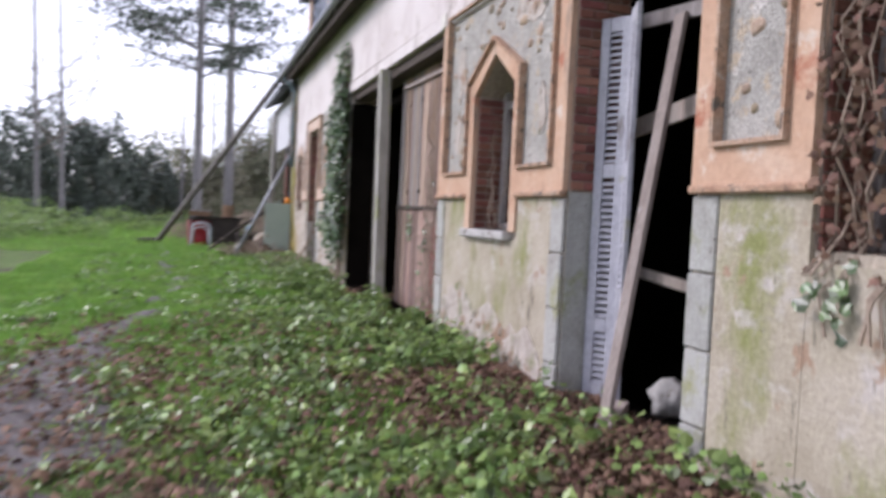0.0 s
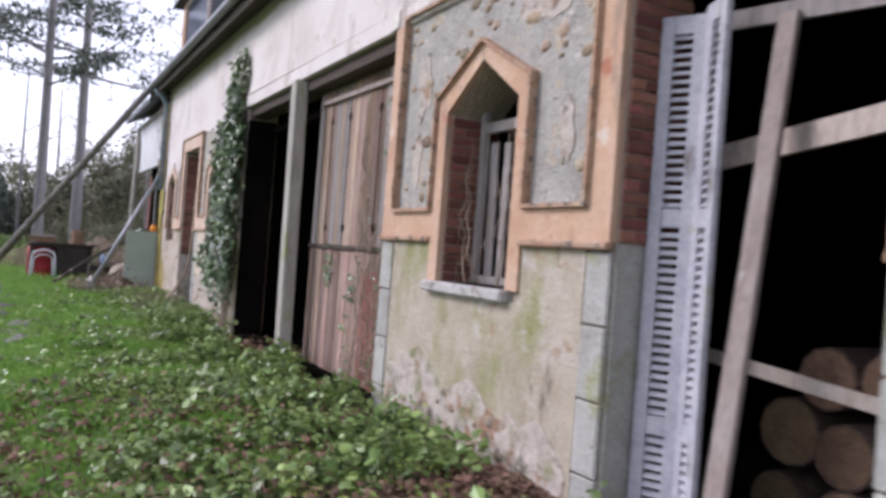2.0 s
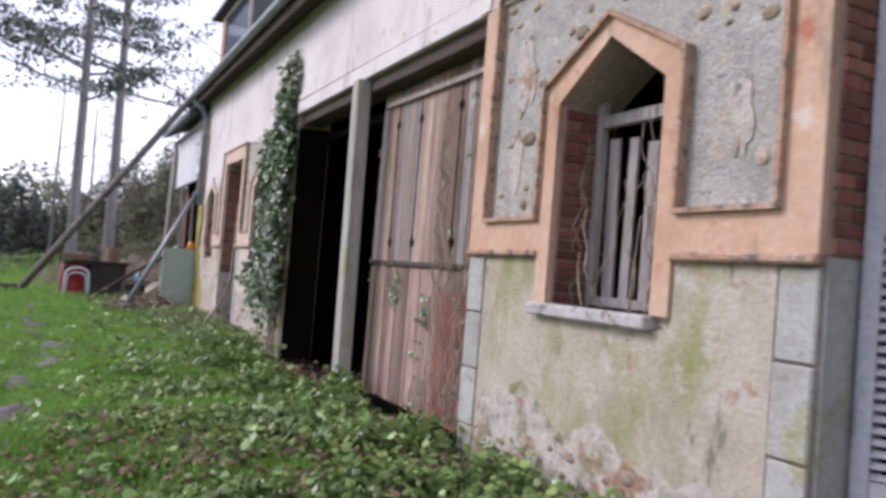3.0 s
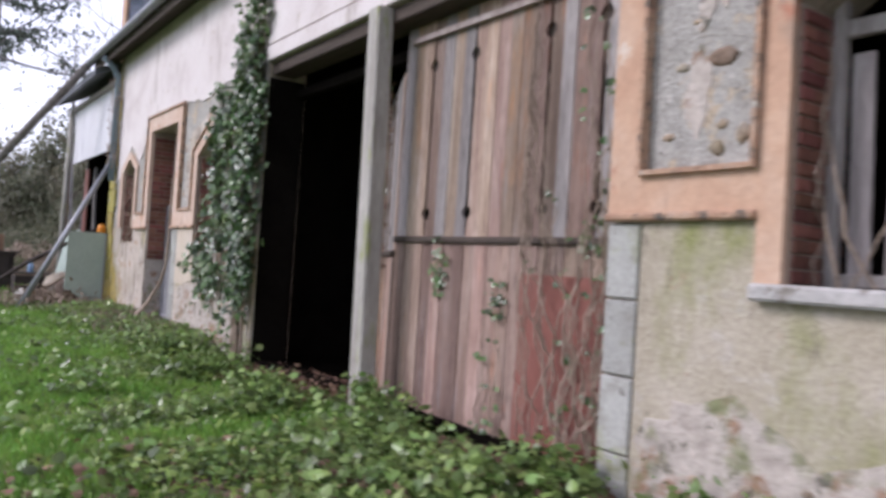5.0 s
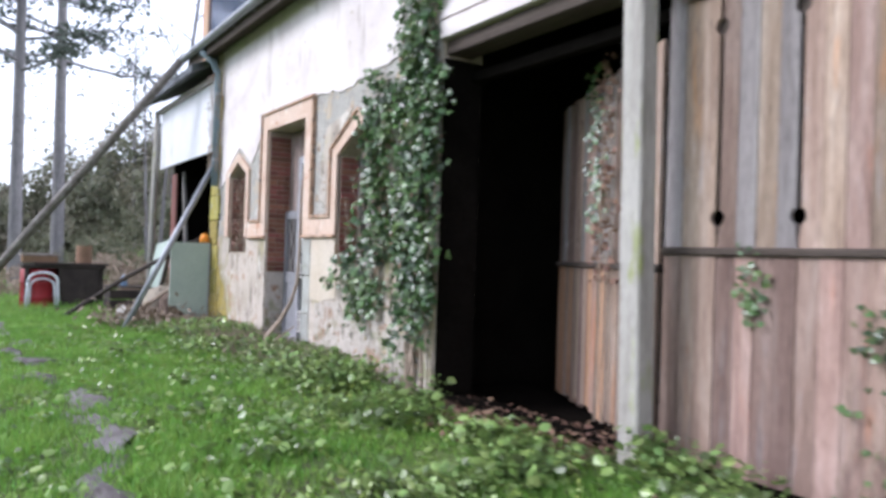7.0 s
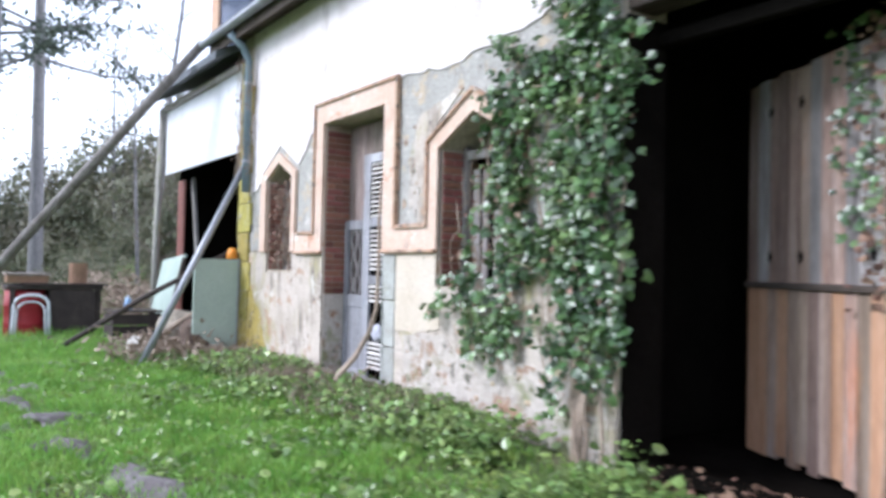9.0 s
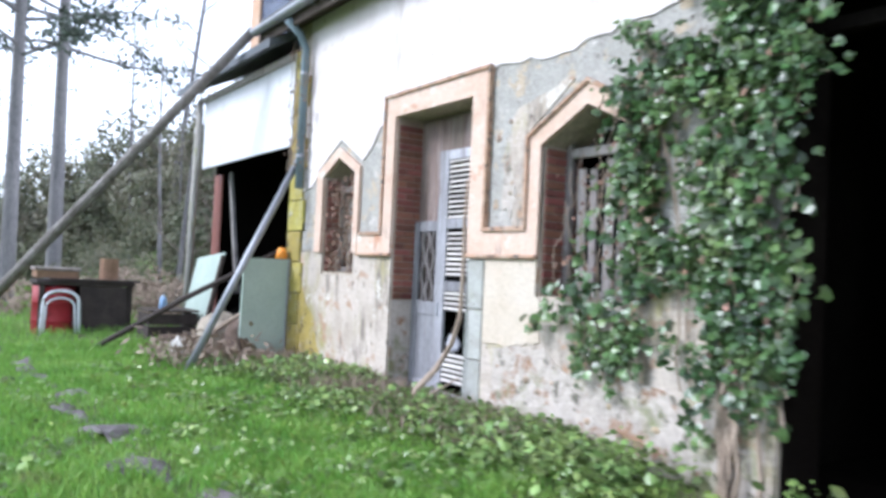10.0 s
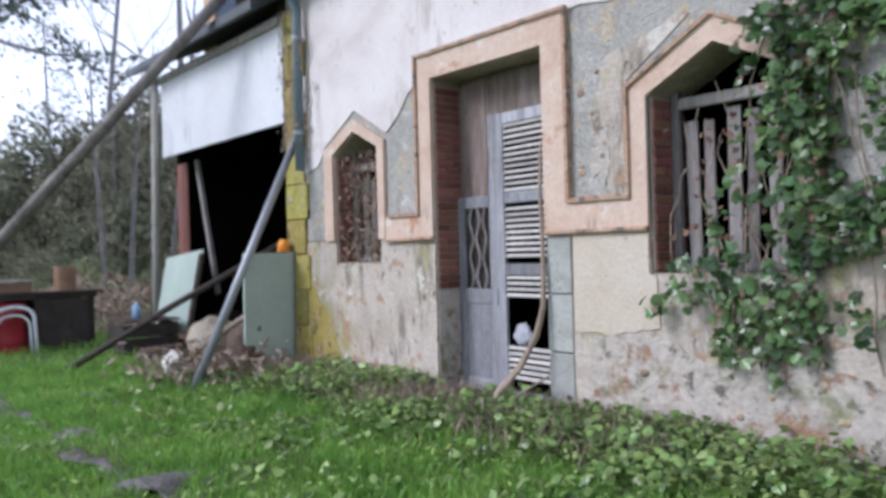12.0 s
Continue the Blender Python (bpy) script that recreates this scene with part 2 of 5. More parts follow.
M_RED = material("red_drum_paint", [(0.25, 0.02, 0.025), (0.36, 0.03, 0.035)], 0.3, 0.5, 0.15, 30, grain=0.15, stains=[((0.08, 0.03, 0.02), 0.15, 0.63, 0.08, (1, 1, 1))])
M_CHROME = material("white_tube", [(0.66, 0.67, 0.70), (0.78, 0.79, 0.82)], 0.2, 0.35, 0.05, 40, grain=0.05)
M_BOARD = material("dark_board", [(0.028, 0.022, 0.02), (0.065, 0.05, 0.043)], 0.3, 0.85, 0.4, 25, grain=0.25)
M_BROWNBOX = material("brown_box", [(0.20, 0.12, 0.075), (0.28, 0.17, 0.11)], 0.2, 0.85, 0.3, 30, grain=0.2)
M_LOG = material("log_bark", [(0.07, 0.05, 0.04), (0.14, 0.10, 0.075)], 0.1, 0.95, 0.8, 25, grain=0.3)
# End grain darkened to stand in for shade inside the tall opening.
M_LOGEND = material("log_end", [(0.13, 0.08, 0.05), (0.22, 0.15, 0.09)], 0.07, 0.85, 0.3, 30, grain=0.2, vary="object")
M_STONE = material("pale_stone", [(0.34, 0.33, 0.31), (0.48, 0.46, 0.44)], 0.12, 0.9, 0.5, 30, grain=0.15, stains=[((0.20, 0.18, 0.15), 0.12, 0.58, 0.08, (1, 1, 1))])
M_GLASS = material("dull_glass", [(0.03, 0.04, 0.07), (0.05, 0.065, 0.11)], 0.6, 0.12, 0.0, 20, spec=0.6, grain=0.05)
M_GROUND = material("ground_earth_grass", [(0.07, 0.11, 0.03), (0.11, 0.17, 0.045), (0.13, 0.115, 0.07)], 0.7, 0.95, 0.8, 30, grain=0.35, depth=0.05,
                    stains=[((0.085, 0.065, 0.05), 0.8, 0.50, 0.14, (1, 1, 1))])
M_MUD = material("path_mud", [(0.085, 0.07, 0.065), (0.15, 0.132, 0.13), (0.25, 0.235, 0.235)], 0.22, 0.75, 0.8, 22, grain=0.25, depth=0.05)
M_GRASS = material("grass", [(0.12, 0.26, 0.05), (0.20, 0.39, 0.07), (0.30, 0.47, 0.12)], 0.7, 0.5, 0.0, 8, vary="island", swing=(0.7, 1.25), grain=0.15, spec=0.35, through_light=0.4,
                   stains=[((0.26, 0.23, 0.12), 0.9, 0.62, 0.1, (1, 1, 1))])
M_WEED = material("weed_leaf", [(0.10, 0.17, 0.05), (0.18, 0.28, 0.08), (0.30, 0.39, 0.14)], 0.4, 0.29, 0.0, 20, vary="island", swing=(0.35, 1.6), grain=0.12, spec=0.5, through_light=0.3)
M_LIME = material("yellow_green_blade", [(0.13, 0.23, 0.05), (0.22, 0.34, 0.07), (0.34, 0.40, 0.12)], 0.5, 0.4, 0.0, 20, vary="island", swing=(0.6, 1.3), grain=0.12, spec=0.4, through_light=0.35)
M_IVY = material("ivy_leaf", [(0.028, 0.065, 0.024), (0.062, 0.115, 0.038), (0.14, 0.20, 0.065)], 0.5, 0.28, 0.0, 20, vary="island", swing=(0.35, 1.7), grain=0.15, spec=0.5, through_light=0.2)
M_DEAD = material("dead_leaf", [(0.10, 0.06, 0.04), (0.17, 0.105, 0.07), (0.24, 0.16, 0.11)], 0.3, 0.8, 0.0, 20, vary="island", swing=(0.5, 1.5), grain=0.2, through_light=0.1)
M_VINE = material("dry_vine", [(0.20, 0.15, 0.11), (0.40, 0.32, 0.25)], 0.2, 0.9, 0.4, 40, grain=0.2)
# Bark, needle and shrub colours are lightened to stand in for distance haze.
M_BARK = material("pine_bark", [(0.14, 0.135, 0.14), (0.22, 0.21, 0.21)], 0.4, 0.95, 0.7, 12, stretch=(3, 3, 0.6), grain=0.3)
M_NEEDLE = material("pine_needles", [(0.065, 0.085, 0.07), (0.11, 0.13, 0.105)], 0.8, 0.6, 0.0, 10, vary="island", grain=0.2, through_light=0.2)
M_SHRUB = material("shrub_leaf", [(0.10, 0.125, 0.075), (0.16, 0.165, 0.105), (0.23, 0.19, 0.14)], 2.0, 0.6, 0.0, 10, vary="island", grain=0.2, through_light=0.25)
M_TWIG = material("twigs", [(0.10, 0.085, 0.07), (0.17, 0.14, 0.115)], 0.5, 0.95, 0.0, 20, grain=0.2)
M_BRIGHT = material("orange_plastic", [(0.75, 0.27, 0.03), (0.85, 0.33, 0.05)], 0.1, 0.5, 0.05, 30, grain=0.05)
M_BLUE = material("blue_plastic", [(0.25, 0.40, 0.62), (0.38, 0.52, 0.72)], 0.1, 0.4, 0.05, 30, grain=0.05)
M_PALECLOTH = material("pale_sacking", [(0.55, 0.52, 0.46), (0.70, 0.68, 0.62)], 0.1, 0.95, 0.4, 40, grain=0.15)


# ---------------------------------------------------------------- mesh helpers
def ground_z(x, y):
    """Height of the ground: it lies level along the house and falls a little towards the track."""
    xs = (-60, -6, -1.5, 0, 2.4, 5, 7, 9.3, 12, 14, 18, 30, 80)
    zs = (0.1, 0.19, 0.19, 0.19, 0.18, 0.18, 0.18, 0.19, 0.20, 0.20, 0.20, 0.25, 0.3)
    base = float(np.interp(x, xs, zs))
    dip = 0.15 * float(np.interp(y, (0.6, 4.0), (0, 1))) * float(np.interp(x, (-6, 0, 10, 20), (0.8, 1, 1, 0.3)))
    t = min(1, max(0, (x - 20.5) / 12)) * min(1, max(0, (0.8 - y) / 8))
    bank = 2.5 * t * t * (3 - 2 * t)
    inside = 0.15 if -0.5 > y > -8 and -8 < x < 15.2 else 0.0
    wob = 0.05 * noise.noise((x * 0.6, y * 0.6, 3.0)) + 0.02 * noise.noise((x * 2.3, y * 2.3, 9.0))
    return base - dip + bank - inside * 0.5 + wob


def thing(name, at, label, category, group="", kind=""):
    e = new(name)
    e.location = at
    e.empty_display_size = 0.1
    return tagged(e, label, category, group, kind)


def mesh_of(bm, mats, smooth=False):
    me = bpy.data.meshes.new("mesh")
    bm.normal_update()
    bm.to_mesh(me)
    bm.free()
    for m in (mats if isinstance(mats, (list, tuple)) else [mats]):
        me.materials.append(m)
    if smooth:
        me.shade_smooth()
    return me


def hang(ob, parent):
    if parent is not None:
        ob.parent = parent
        ob.matrix_parent_inverse = Matrix.Translation(-parent.location)
    return ob


def part(name, bm, mat, parent, label="", smooth=False, kind=""):
    me = bm if isinstance(bm, bpy.types.Mesh) else mesh_of(bm, mat, smooth)
    ob = hang(new(name, me), parent)
    return tagged(ob, label, kind=kind)


def structure(name, bm, mat, label, category="wall", smooth=False):
    return tagged(new(name, mesh_of(bm, mat, smooth)), label, category, kind="structure")


def plate(outline, holes, y0, y1, bevel=0.0):
    """A slab in the plane of the front, from y0 to y1, with an outline of (x, z) points and holes through it."""
    bm = bmesh.new()
    edges = []
    for loop in (outline, *holes):
        vs = [bm.verts.new((x, y1, z)) for x, z in loop]
        edges += [bm.edges.new((vs[i], vs[(i + 1) % len(vs)])) for i in range(len(vs))]
    bmesh.ops.triangle_fill(bm, use_beauty=True, use_dissolve=False, edges=edges)
    faces = list(bm.faces)
    out = bmesh.ops.extrude_face_region(bm, geom=faces)
    for v in (g for g in out["geom"] if isinstance(g, bmesh.types.BMVert)):
        v.co.y = y0
    bmesh.ops.recalc_face_normals(bm, faces=bm.faces)
    return bm


def box(bm, x0, x1, y0, y1, z0, z1, m=None, bevel=0.0):
    r = bmesh.ops.create_cube(bm, size=1.0)
    vs = r["verts"]
    for v in vs:
        v.co = Vector(((x0 + x1) / 2 + v.co.x * (x1 - x0), (y0 + y1) / 2 + v.co.y * (y1 - y0), (z0 + z1) / 2 + v.co.z * (z1 - z0)))
    if bevel:
        es = list({e for v in vs for e in v.link_edges})
        r2 = bmesh.ops.bevel(bm, geom=es, offset=bevel, segments=1, affect="EDGES")
        vs = list({v for f in r2["faces"] for v in f.verts} | {v for v in vs if v.is_valid})
    if m is not None:
        for v in vs:
            v.co = m @ v.co
    return bm


def new_box(*a, **k):
    return box(bmesh.new(), *a, **k)


def tube(bm, pts, r0, r1=None, sides=6, cap=True):
    """A tube along points, its radius going from r0 to r1."""
    r1 = r0 if r1 is None else r1
    pts = [Vector(p) for p in pts]
    rings = []
    for i, p in enumerate(pts):
        d = (pts[min(i + 1, len(pts) - 1)] - pts[max(i - 1, 0)]).normalized()
        a = d.orthogonal().normalized() if abs(d.z) > 0.9 else d.cross(Vector((0, 0, 1))).normalized()
        b = d.cross(a)
        r = r0 + (r1 - r0) * i / max(1, len(pts) - 1)
        rings.append([bm.verts.new(p + r * (math.cos(q) * a + math.sin(q) * b)) for q in (2 * math.pi * k / sides for k in range(sides))])
    for i in range(len(rings) - 1):
        for k in range(sides):
            bm.faces.new((rings[i][k], rings[i][(k + 1) % sides], rings[i + 1][(k + 1) % sides], rings[i + 1][k]))
    if cap:
        bm.faces.new(rings[0][::-1])
        bm.faces.new(rings[-1])
    return bm


def beam(bm, a, b, width, thick, side=(0, 1, 0)):
    """A squared timber from a to b; thick lies along side."""
    a, b, s = Vector(a), Vector(b), Vector(side)
    d = (b - a).normalized()
    u = d.cross(s).normalized()
    s = u.cross(d).normalized()
    m = Matrix((u, s, d)).transposed().to_4x4()
    m.translation = (a + b) / 2
    return box(bm, -width / 2, width / 2, -thick / 2, thick / 2, -(b - a).length / 2, (b - a).length / 2, m, bevel=min(width, thick) * 0.08)


def inset(poly, d):
    """The polygon moved inwards by d (its points run anticlockwise), with mitred corners."""
    out = []
    n = len(poly)
    for i in range(n):
        p, q, r = (Vector(poly[(i + k) % n]) for k in (-1, 0, 1))
        a, b = (q - p).normalized(), (r - q).normalized()
        na, nb = Vector((-a.y, a.x)), Vector((-b.y, b.x))
        m = (na + nb) / (1 + na.dot(nb))
        out.append(tuple(q + m * d))
    return out


def rect(x0, x1, z0, z1):
    return [(x0, z0), (x1, z0), (x1, z1), (x0, z1)]


def pointed(x0, x1, z0, zs, za):
    return [(x0, z0), (x1, z0), (x1, zs), ((x0 + x1) / 2, za), (x0, zs)]


def ragged(pts, amp, step, seed):
    """The line through the points, broken up like a torn edge."""
    rng = random.Random(seed)
    out = []
    for (x0, z0), (x1, z1) in zip(pts, pts[1:]):
        k = max(1, int(math.hypot(x1 - x0, z1 - z0) / step))
        for i in range(k):
            f = i / k
            j = 0 if i == 0 else 1
            out.append((x0 + (x1 - x0) * f + j * rng.uniform(-amp, amp), z0 + (z1 - z0) * f + j * rng.uniform(-amp, amp)))
    out.append(pts[-1])
    return out


def leaf_cloud(name, places, normals, sizes, mat, label, category, shape="ivy", seed=1, parent=None, fold=0.25):
    """Many small leaves joined into one mesh: a place, the way the leaf faces and its size for each."""
    shapes = {
        "ivy": [(0, -0.5), (0.42, -0.38), (0.5, 0.05), (0.2, 0.12), (0, 0.6), (-0.2, 0.12), (-0.5, 0.05), (-0.42, -0.38)],
        "round": [(0, -0.5), (0.36, -0.3), (0.42, 0.1), (0, 0.55), (-0.42, 0.1), (-0.36, -0.3)],
        "long": [(0, -0.6), (0.2, -0.1), (0.14, 0.3), (0, 0.7), (-0.14, 0.3), (-0.2, -0.1)],
        "needle": [(0, -0.5), (0.3, 0.0), (0, 0.6), (-0.3, 0.0)],
    }
    base = np.array(shapes[shape])
    rng = np.random.default_rng(seed)
    p, nrm, s = np.asarray(places, float), np.asarray(normals, float), np.asarray(sizes, float)
    n, k = len(p), len(base)
    nrm = nrm / np.maximum(1e-6, np.linalg.norm(nrm, axis=1, keepdims=True))
    r = rng.normal(size=(n, 3))
    a = np.cross(nrm, r)
    a /= np.maximum(1e-6, np.linalg.norm(a, axis=1, keepdims=True))
    b = np.cross(nrm, a)
    bend = -fold * np.abs(base[:, 0]) - 0.5 * fold * base[:, 1] ** 2
    v = p[:, None] + s[:, None, None] * (base[None, :, :1] * a[:, None] + base[None, :, 1:] * b[:, None] + bend[None, :, None] * nrm[:, None])
    me = bpy.data.meshes.new(name)
    half = k // 2
    idx = np.arange(n)[:, None] * k
    f1 = idx + np.arange(half + 1)[None]
    f2 = idx + np.r_[np.arange(half, k), 0][None]
    me.from_pydata(v.reshape(-1, 3).tolist(), [], f1.tolist() + f2.tolist())
    me.materials.append(mat)
    ob = new(name, me)
    if parent is not None:
        hang(ob, parent)
        return tagged(ob, label, kind="stuff")
    return tagged(ob, label, category, kind="stuff")


# ---------------------------------------------------------------- ground and track
gx = np.unique(np.r_[np.linspace(-400, -60, 12), np.linspace(-60, -8, 18), np.arange(-8, 22, 0.2), np.linspace(22, 70, 50), np.linspace(70, 400, 16)])
gy = np.unique(np.r_[np.linspace(-400, -40, 14), np.linspace(-40, -8, 18), np.arange(-8, 8, 0.2), np.linspace(8, 50, 32), np.linspace(50, 400, 16)])
verts = [(x, y, ground_z(x, y)) for x in gx for y in gy]
ny = len(gy)
faces = [(i * ny + j, (i + 1) * ny + j, (i + 1) * ny + j + 1, i * ny + j + 1) for i in range(len(gx) - 1) for j in range(ny - 1)]
gm = bpy.data.meshes.new("ground")
gm.from_pydata(verts, [], faces)
gm.materials.append(M_GROUND)
gm.shade_smooth()
tagged(new("ground", gm), "rough earth ground with grass, weeds and leaf litter", "ground", kind="structure")


def track_y(x):
    return float(np.interp(x, (-8, -0.4, 2.6, 5, 7.4, 10.5, 12.6, 14.9, 18, 30), (3.7, 3.5, 3.55, 3.15, 2.85, 2.8, 2.9, 3.05, 3.2, 4.5)))


def track_half(x):
    return float(np.interp(x, (-8, 0, 3, 6, 13, 20), (0.5, 0.5, 0.35, 0.2, 0.17, 0.1))) * (0.9 + 0.9 * noise.noise((x * 1.7, 0, 5)))


tv, tf = [], []
tx = np.arange(-8, 19.0, 0.12)
for i, x in enumerate(tx):
    c, h = track_y(x), track_half(x)
    for j, f in enumerate((-1, -0.6, -0.2, 0.2, 0.6, 1)):
        y = c + h * 1.5 * f + 0.16 * noise.noise((x * 1.6, f * 1.5, 1))
        tv.append((x, y, ground_z(x, y) + (0.02 if abs(f) < 1 else -0.02) + 0.02 * noise.noise((x * 4, y * 4, 2)) + (0.16 * noise.noise((x * 1.9, 3, f * 0.6)) - 0.02 if x > 4.5 else 0)))
        if i and j:
            k = i * 6 + j
            tf.append((k - 7, k - 1, k, k - 6))
tm = bpy.data.meshes.new("path")
tm.from_pydata(tv, [], tf)
tm.materials.append(M_MUD)
tm.shade_smooth()
tagged(new("path", tm), "narrow trodden track of stony grey mud", "path", kind="structure")

# ---------------------------------------------------------------- house shell
X0, X1, EAVE, LINTEL = -8.0, 15.28, 4.86, 3.46
N_WIN = pointed(-3.27, -2.31, 1.40, 2.62, 2.94)
W1 = pointed(0.96, 1.90, 1.37, 2.62, 2.94)
W2 = pointed(9.10, 10.14, 1.36, 2.62, 2.89)
W3 = pointed(13.39, 14.22, 1.46, 2.64, 2.86)
OPEN_A = rect(-1.48, 0.0, -0.5, 3.46)
OPEN_G = rect(2.92, 7.96, -0.5, LINTEL)
DOOR = rect(11.13, 12.52, -0.3, 3.19)
HOLES = [N_WIN, OPEN_A, W1, OPEN_G, W2, DOOR, W3]
structure("wall_front", plate(rect(X0, X1, -0.6, EAVE), HOLES, -0.45, -0.03), M_CORE, "thick old masonry wall of the outbuilding front", "wall")
# Rear wall, cross walls and ceiling are added; near-black colour stands in for shade.
structure("wall_back", new_box(X0, 19.5, -6.3, -6.0, -0.6, EAVE), M_SHADE, "added rear wall of the outbuilding, near black for shade", "wall")
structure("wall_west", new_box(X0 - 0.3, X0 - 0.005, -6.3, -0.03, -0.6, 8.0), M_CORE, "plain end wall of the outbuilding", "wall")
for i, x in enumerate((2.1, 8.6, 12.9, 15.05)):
    structure(f"wall_inner_{i + 1}", new_box(x, x + 0.2, -5.99, -0.46, -0.6, EAVE - 0.05), M_SHADE, "added unseen cross wall, near black, keeps the rooms dark", "wall")
structure("ceiling", new_box(X0, 15.25, -5.99, -0.46, EAVE - 0.04, EAVE + 0.04), M_SHADE, "added boarded ceiling, near black for shade", "ceiling")

# trodden earth floor inside, the shade put into its near-black colour
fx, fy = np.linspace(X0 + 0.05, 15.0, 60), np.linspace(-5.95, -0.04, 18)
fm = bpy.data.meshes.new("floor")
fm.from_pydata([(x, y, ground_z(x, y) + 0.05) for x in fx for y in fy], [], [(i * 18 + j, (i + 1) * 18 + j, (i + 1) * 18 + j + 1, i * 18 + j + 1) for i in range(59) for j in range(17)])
fm.materials.append(M_SHADE)
tagged(new("floor", fm), "trodden earth floor of the outbuilding, near black for shade", "floor", kind="structure")

# ---------------------------------------------------------------- front: upper wall
upper = [(X0, 3.64), (2.92, 3.64), (7.98, 3.66)] + ragged([(8.3, 3.56), (9.15, 3.45), (9.93, 3.36), (10.84, 3.41)], 0.03, 0.12, 4) + [(10.845, 3.44), (12.74, 3.44)] + ragged(
    [(12.78, 3.16), (12.95, 3.02), (13.12, 2.86), (13.24, 2.78)], 0.02, 0.08, 5) + [(13.27, 2.79), (13.81, 3.09), (14.42, 2.76)] + ragged([(14.43, 2.70), (14.6, 2.55), (14.85, 2.5)], 0.02, 0.08, 6) + [(14.85, EAVE), (X0, EAVE)]
structure("wall_upper_plaster", plate(upper, [], -0.029, 0.004), M_WHITE, "off-white plaster of the upper wall, cracked at its torn edge", "wall")
structure("trim_string_course", new_box(-1.48, 7.98, -0.028, 0.022, 3.465, 3.63, bevel=0.008), M_WHITE, "weathered plaster string course over the openings", "trim")

# ---------------------------------------------------------------- front: pier beside the niche and bay with the pointed window
PANEL_P = rect(-2.165, -1.65, 1.89, 3.46)
structure("trim_orange_pier", plate(rect(-2.31, -1.484, 1.70, 3.64), [PANEL_P], -0.029, 0.018), M_ORANGE, "orange limewashed plaster border round a roughcast panel", "trim")
structure("trim_moulding_pier", plate(PANEL_P, [inset(PANEL_P, 0.024)], -0.012, 0.052), M_ORANGE_EDGE, "worn orange moulding round the pier panel", "trim")
structure("wall_panel_pier", plate(inset(PANEL_P, -0.002), [], -0.028, -0.013), M_PEBBLE, "grey roughcast panel with embedded stones", "wall")
structure("wall_lower_pier", plate(rect(-2.31, -1.70, -0.4, 1.695), [], -0.029, -0.004), M_BEIGE, "beige render stained green by algae", "wall")
structure("wall_left_render", plate(rect(X0, -3.29, -0.4, 3.635), [], -0.029, 0.0), M_BEIGE, "beige stained render", "wall")
structure("wall_under_niche", plate(rect(-3.28, -2.315, -0.4, 1.35), [], -0.029, -0.003), M_BEIGE, "beige stained render under the niche", "wall")
structure("trim_ledge_pier", new_box(-2.32, -1.484, -0.02, 0.045, 1.655, 1.70, bevel=0.01), M_ORANGE_EDGE, "chipped orange ledge moulding", "trim")

PANEL_B = [(0.19, 1.89), (0.822, 1.89), (0.822, 2.73), (1.43, 3.06), (2.035, 2.73), (2.035, 1.89), (2.71, 1.89), (2.71, 3.52), (0.19, 3.52)]
W1_LOW = [(0.83, 1.37), (0.96, 1.37), (0.96, 2.62), (1.43, 2.94), (1.90, 2.62), (1.90, 1.37), (2.03, 1.37)]
orange_b = [(0.004, 1.70)] + [(0.83, 1.70)] + W1_LOW + [(2.03, 1.70), (2.916, 1.70), (2.916, 3.60), (0.004, 3.60)]
structure("trim_orange_bay", plate(orange_b, [PANEL_B], -0.029, 0.018), M_ORANGE, "orange limewashed surround of a pointed window with its band", "trim")
structure("trim_moulding_bay", plate(PANEL_B, [inset(PANEL_B, 0.026)], -0.012, 0.055), M_ORANGE_EDGE, "worn orange moulding that follows panel and gable", "trim")
structure("wall_panel_bay", plate(inset(PANEL_B, -0.002), [], -0.028, -0.013), M_PEBBLE, "grey roughcast panel with stones showing", "wall")
low_b = [(0.21, -0.4), (2.69, -0.4), (2.69, 1.695), (2.035, 1.695), (2.035, 1.30), (0.825, 1.30), (0.825, 1.695), (0.21, 1.695)]
structure("wall_lower_bay", plate(low_b, [], -0.029, -0.004), M_BEIGE, "beige render stained green by algae, patched", "wall")
patch = ragged([(0.24, 0.1), (0.24, 0.36), (0.5, 0.62), (0.9, 0.56), (1.3, 0.72), (1.7, 0.60), (2.1, 0.86), (2.6, 0.66), (2.66, 0.3)], 0.05, 0.1, 11)
structure("wall_patch_bay", plate([(2.66, -0.3), (0.24, -0.3)] + patch, [], -0.005, 0.003), M_PATCH, "bare grey mortar where the render has fallen", "wall")
for x0, x1 in ((-0.004, 0.83), (2.03, 2.92)):
    structure("trim_ledge_bay", new_box(x0, x1, -0.02, 0.05, 1.655, 1.70, bevel=0.012), M_ORANGE_EDGE, "chipped orange ledge moulding under the band", "trim")
structure("window_sill_bay", new_box(0.94, 2.03, -0.30, 0.07, 1.29, 1.37, bevel=0.015), M_STONE, "flaking pale stone window sill", "sill")


def quoins(x0, x1, z0, z1, k, mat, name, y1=0.006, depth=-0.028, seed=1, jag=0.0):
    """A column of dressed blocks."""
    rng = random.Random(seed)
    e = thing(name, (x0, 0, z0), "column of dressed grey quoin blocks, stained green", "quoins", kind="structure")
    h = (z1 - z0) / k
    for i in range(k):
        part("block", new_box(x0 - jag * (i % 2) * rng.uniform(0.6, 1.2), x1, depth, y1 + rng.uniform(-0.004, 0.006), z0 + i * h + 0.006, z0 + (i + 1) * h - 0.006, bevel=0.008), mat, e)
    return e


